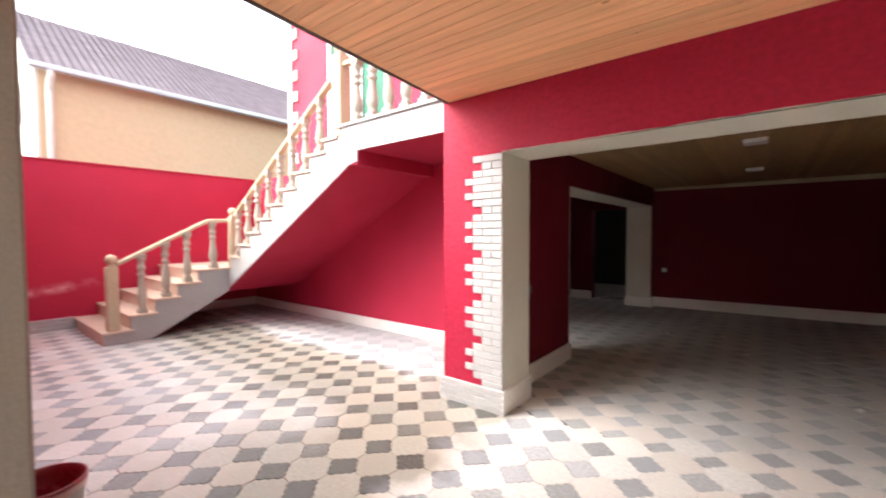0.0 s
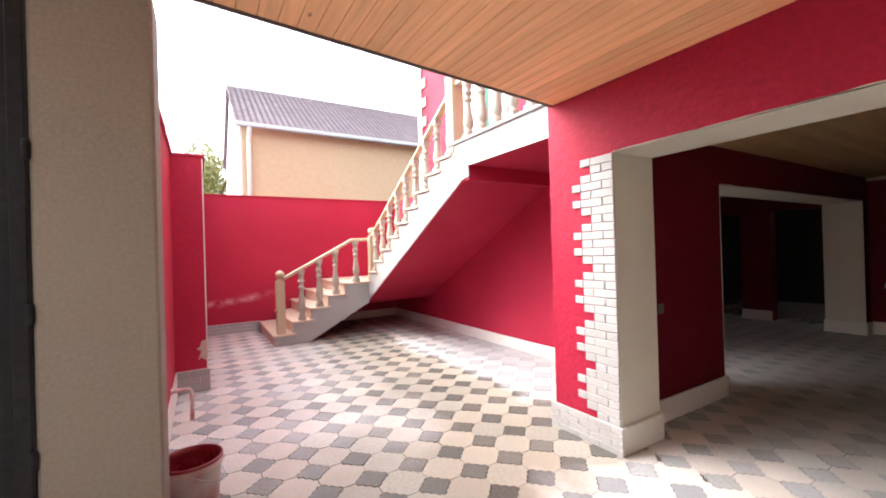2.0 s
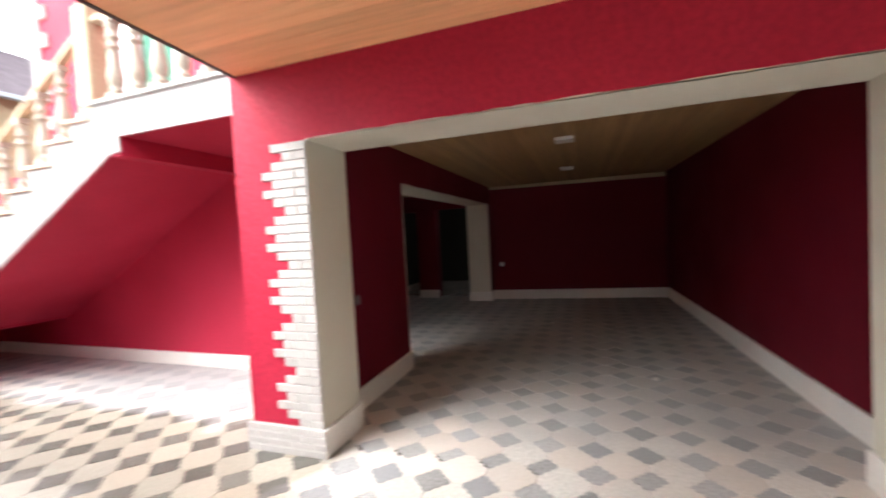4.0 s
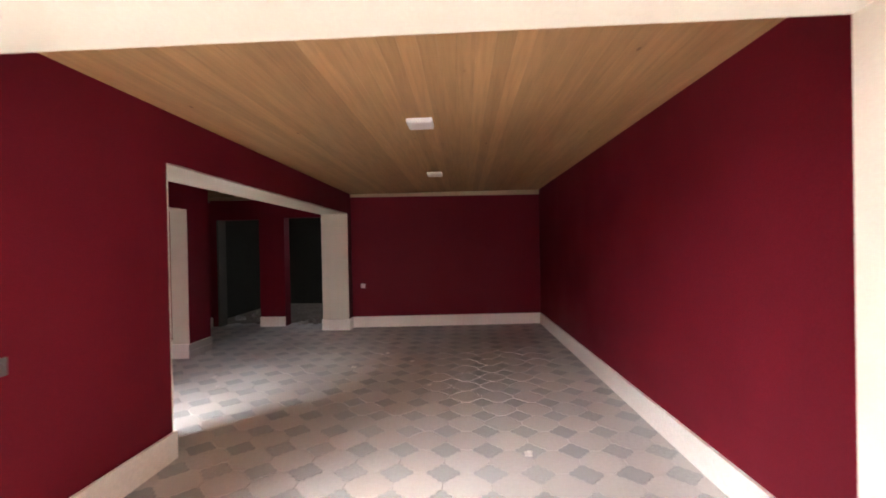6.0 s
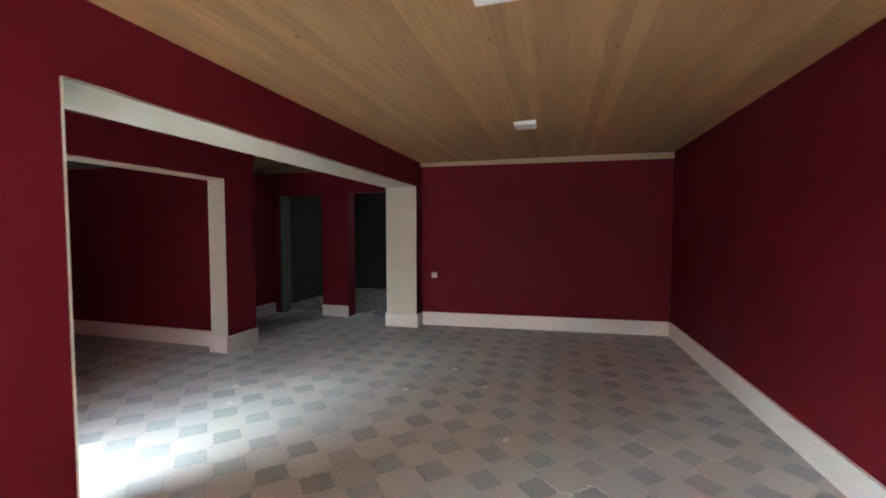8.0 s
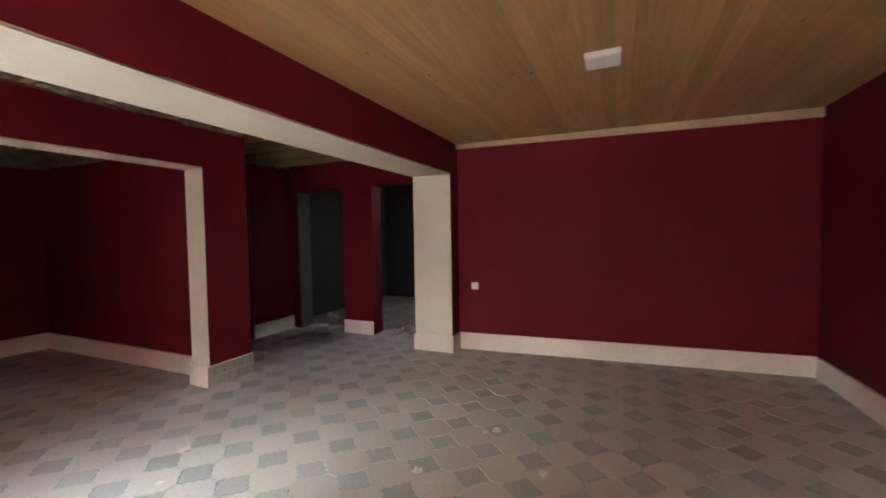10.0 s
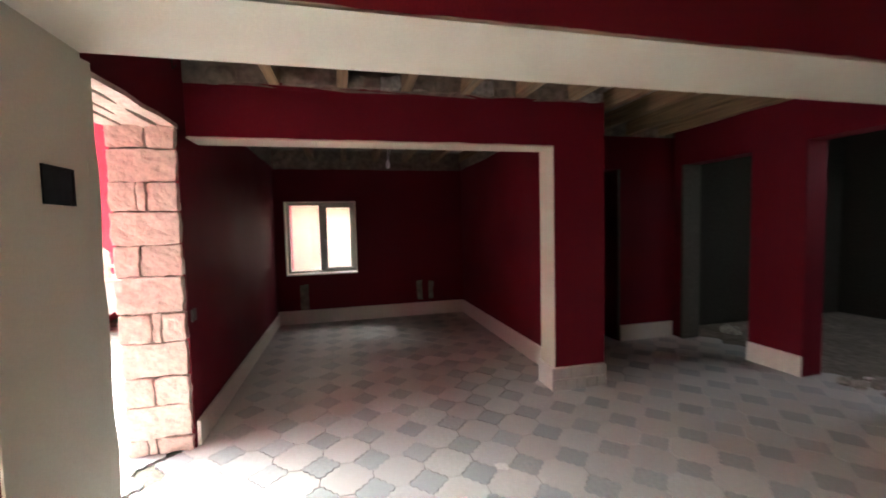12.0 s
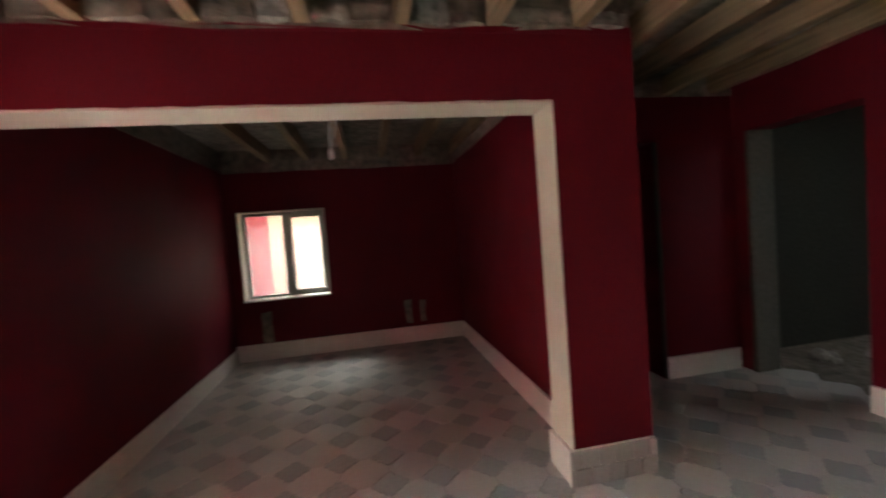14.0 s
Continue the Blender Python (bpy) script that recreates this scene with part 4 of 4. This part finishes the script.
def lump(at, size, seed):
    s = thing("rubble_lump", "small grey lump of building rubble", "rubble", at, "rubble by the doorway")
    bm = bmesh.new()
    bmesh.ops.create_icosphere(bm, subdivisions=2, radius=size)
    for v in bm.verts:
        v.co *= 1 + 0.5 * noise.noise(v.co * (1.3 / size) + Vector((seed, 2, 1)))
        v.co.z = max(v.co.z, -size * 0.5) + size * 0.5
    part("lump", bm, RUBBLE, s)


for i in range(16):
    lump((-3.05 + random.random() * 0.6, 10.52 + random.random() * 0.45, -0.004), 0.02 + 0.035 * random.random(), i * 2.1)

for i in range(9):
    lump((-4.55 + random.random() * 0.6, 11.0 + random.random() * 0.9, -0.004), 0.03 + 0.05 * random.random(), 40 + i * 1.7)

# pole and house beyond the yard wall
pole = thing("utility_pole", "thin grey steel pole beyond the yard wall", "pole", (-10.0, 0.41, -0.016))
part("shaft", lathe(bmesh.new(), [(0.036, 0), (0.036, 2.4), (0.03, 2.44), (0.03, 5.1)], 12), ZINC, pole)
part("cap", lathe(bmesh.new(), [(0.033, 5.1), (0.033, 5.13), (0.012, 5.15)], 12), ZINC, pole)
house = thing("neighbour_house", "beige house with a corrugated metal roof", "house", (0, 0, -0.02))
NX, NY0, NY1 = -12.0, 2.04, 18.0
part("wall", boxes(((-12.25, NY0, 0), (NX, NY1, 5.15)), ((-18.0, NY1 - 0.25, 0), (-12.25, NY1, 5.15)), ((-18.25, NY0, 0), (-18.0, NY1, 5.15))), BEIGE, house)
bm = bmesh.new()
prism(bm, [(-18.0, 0.0), (-12.25, 0.0), (-12.0, 0.0), (-12.0, 5.15), (-15.1, 7.27), (-18.2, 5.15), (-18.2, 0.0)], "y", NY0 - 0.06, NY0 - 0.002)
part("gable", bm, HOUSE_WHITE, house, "white gable wall")
part("gable_window", boxes(((-14.6, NY0 - 0.10, 4.3), (-14.0, NY0 - 0.062, 5.2))), PVC_GREY, house)


def roof_slope(x_eave, z_eave, x_ridge, z_ridge):
    """Corrugated sheets: real ridges that run from eave to ridge."""
    bm = bmesh.new()
    y, rows = NY0 - 0.18, []
    k = 0
    while y < NY1 + 0.2:
        up = 0.013 * math.sin(k * 1.5708)
        rows.append([bm.verts.new((x_eave, y, z_eave + up)), bm.verts.new((x_ridge, y, z_ridge + up)), ])
        y += 0.042
        k += 1
    for a, b in zip(rows, rows[1:]):
        bm.faces.new((a[0], b[0], b[1], a[1]))
    bmesh.ops.solidify(bm, geom=bm.faces[:], thickness=0.01)
    return bm


part("roof", roof_slope(-11.7, 5.13, -15.1, 7.36), ROOF, house)
part("roof", roof_slope(-18.5, 5.13, -15.1, 7.36), ROOF, house)
part("gutter", boxes(((-11.72, NY0 - 0.2, 5.02), (-11.60, NY1, 5.15)), bevel=0.03), ZINC, house)
part("downpipe", tube(bmesh.new(), [(-11.66, NY0 + 0.16, 5.04), (-11.70, NY0 + 0.16, 4.9), (-11.9, NY0 + 0.16, 4.75), (-11.93, NY0 + 0.16, 4.6), (-11.93, NY0 + 0.16, 0.02)], 0.06, 10), HOUSE_WHITE, house)


# tree behind the house
def leafy(parent, centre, radii, count):
    bm = bmesh.new()
    for i in range(count):
        d = Vector((random.gauss(0, 1), random.gauss(0, 1), random.gauss(0, 1))).normalized()
        r = random.random() ** 0.45
        c = Vector([centre[k] + d[k] * radii[k] * r * (0.75 + 0.5 * noise.noise(d * 1.7)) for k in range(3)])
        s = 0.05 + 0.06 * random.random()
        q = Euler((random.random() * 6, random.random() * 6, random.random() * 6)).to_matrix()
        vs = [bm.verts.new(c + q @ Vector(p) * s) for p in ((-1, 0, 0), (0, -0.45, 0.1), (1, 0, 0), (0, 0.45, 0.1))]
        bm.faces.new(vs)
    return part("crown", bm, LEAF, parent)


tree = thing("garden_tree", "pale green leafing tree behind the house", "tree", (-23.0, 1.35, -0.016))
part("trunk", tube(bmesh.new(), [(0, 0, 0), (0.05, 0.02, 1.5), (0.0, 0.06, 3.0), (0.08, 0.0, 4.6), (0.05, 0.05, 6.2)], 0.12, 10), BARK, tree)
for k, (a, b) in enumerate((((0, 0.05, 2.8), (0.9, 0.8, 5.2)), ((0.02, 0, 3.2), (-0.8, 0.9, 5.6)), ((0.05, 0, 3.6), (0.3, -1.1, 5.8)))):
    m = [(a[i] + b[i]) / 2 + (0.2 if i == 2 else 0) for i in range(3)]
    part("limb", tube(bmesh.new(), [a, m, b], 0.05, 8), BARK, tree)
leafy(tree, (0, 0, 5.4), (1.9, 1.9, 2.6), 5200)


# ---- the paving: dark scalloped diamonds between pale octagons ----
PX, PY, OX, OY = 0.3145, 0.318, -2.388, 2.916
A = 0.116


def scallop(p, q, grow):
    """Points from p up to q, bulging in a wavy line; grow moves them along the outward side."""
    p, q = Vector(p), Vector(q)
    d = (q - p)
    nrm = Vector((d.y, -d.x)).normalized()
    return [p + d * s + nrm * (w + grow) for s, w in ((0.0, -0.002), (0.16, 0.013), (0.33, -0.001), (0.5, 0.012), (0.67, -0.001), (0.84, 0.013))]


def slab(outline, name, mat, top=0.0, depth=0.014):
    bm = bmesh.new()
    up = [bm.verts.new((p.x, p.y, top)) for p in outline]
    low = [bm.verts.new((p.x * 1.012, p.y * 1.012, top - depth)) for p in outline]
    bm.faces.new(up)
    k = len(up)
    for i in range(k):
        bm.faces.new((up[(i + 1) % k], up[i], low[i], low[(i + 1) % k]))
    bmesh.ops.recalc_face_normals(bm, faces=bm.faces[:])
    return mesh_of(name, bm, mat)


tips = [(0, -A), (A, 0), (0, A), (-A, 0)]
dark_line = [p for i in range(4) for p in scallop(tips[i], tips[(i + 1) % 4], -0.003)]
hx, hy, g = PX / 2, PY / 2, 0.0028
pale_line = []
for cx, cy, a, b in ((hx, -hy, (-A, 0), (0, A)), (hx, hy, (0, -A), (-A, 0)), (-hx, hy, (A, 0), (0, -A)), (-hx, -hy, (0, A), (A, 0))):
    # the side shared with the diamond at (cx, cy), walked the other way
    run = scallop(b, a, 0.003)[1:][::-1]
    pts = [Vector(a)] + run + [Vector(b)]
    for p in pts:
        v = Vector((cx, cy)) + p
        pale_line.append(Vector((max(-hx + g, min(hx - g, v.x)), max(-hy + g, min(hy - g, v.y)))))
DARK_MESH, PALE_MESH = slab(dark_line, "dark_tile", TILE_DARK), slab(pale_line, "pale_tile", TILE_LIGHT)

yard_floor = thing("pavement", "grey and pale scalloped paving of the yard", "pavement", kind="structure")
hall_floor = thing("floor", "grey and pale scalloped paving of the hall and rooms", "floor", kind="structure")


def inside(x, y):
    """Which floor a tile belongs to, if any."""
    if -9.0 < x < 3.0 and -0.7 < y < 3.75 and not (x < -2.3 and y < 0.6):
        return yard_floor
    if -9.0 < x < OUTER_L and y < 5.25 and y > 3.0:
        return yard_floor
    if -1.95 < x < 1.9 and 3.75 <= y < 10.55:
        return hall_floor
    if -7.0 < x < -1.75 and 5.0 < y < 10.6:
        return hall_floor
    return None


HALL_GRID = (-2.307, 2.94, 0.309, 0.30)      # the indoor tiles are laid a little closer
cells = {yard_floor: [], hall_floor: []}
for i in range(-24, 20):
    for j in range(-14, 30):
        for kind, (dx, dy) in ((0, (0, 0)), (1, (0.5, 0.5))):
            for owner, (ox, oy, px, py) in ((yard_floor, (OX, OY, PX, PY)), (hall_floor, HALL_GRID)):
                x, y = ox + (i + dx) * px, oy + (j + dy) * py
                if inside(x, y) == owner:
                    cells[owner].append((x, y, kind))
for owner, focus in ((yard_floor, (-2.4, 2.6)), (hall_floor, (-1.2, 6.6))):
    cells[owner].sort(key=lambda c: (c[0] - focus[0]) ** 2 + (c[1] - focus[1]) ** 2)
    verts, faces, mats = [], [], []
    for n_tile, (x, y, kind) in enumerate(cells[owner]):
        lift = 0.0016 * (2 * random.random() - 1)
        rz, tilt = 0.8 * (2 * random.random() - 1), 0.35 * (2 * random.random() - 1)
        m = pose(x, y, lift, tilt, 0.35 * (2 * random.random() - 1), rz)
        if owner == hall_floor:
            m = m @ Matrix.Diagonal((HALL_GRID[2] / PX, HALL_GRID[3] / PY, 1, 1))
        me = PALE_MESH if kind else DARK_MESH
        if n_tile < 560:
            ob = new("paving_tile", me)
            ob.parent = owner
            ob.matrix_basis = m
        else:
            base = len(verts)
            verts += [m @ v.co for v in me.vertices]
            for f in me.polygons:
                faces.append([base + q for q in f.vertices])
                mats.append(kind)
    me = bpy.data.meshes.new("paving_rest")
    me.from_pydata(verts, [], faces)
    me.materials.append(TILE_DARK), me.materials.append(TILE_LIGHT)
    me.polygons.foreach_set("material_index", mats)
    rest = new("paving_rest", me)
    rest.parent = owner
    tagged(rest, "the further paving tiles", kind="stuff")
setting("floor_store", boxes(((-5.0, 10.42, -0.014), (-1.85, 13.6, -0.004)), ((-4.62, 8.62, -0.015), (-6.6, 10.37, -0.0148))), CONCRETE, "bare concrete floor of the unlit room", "floor")
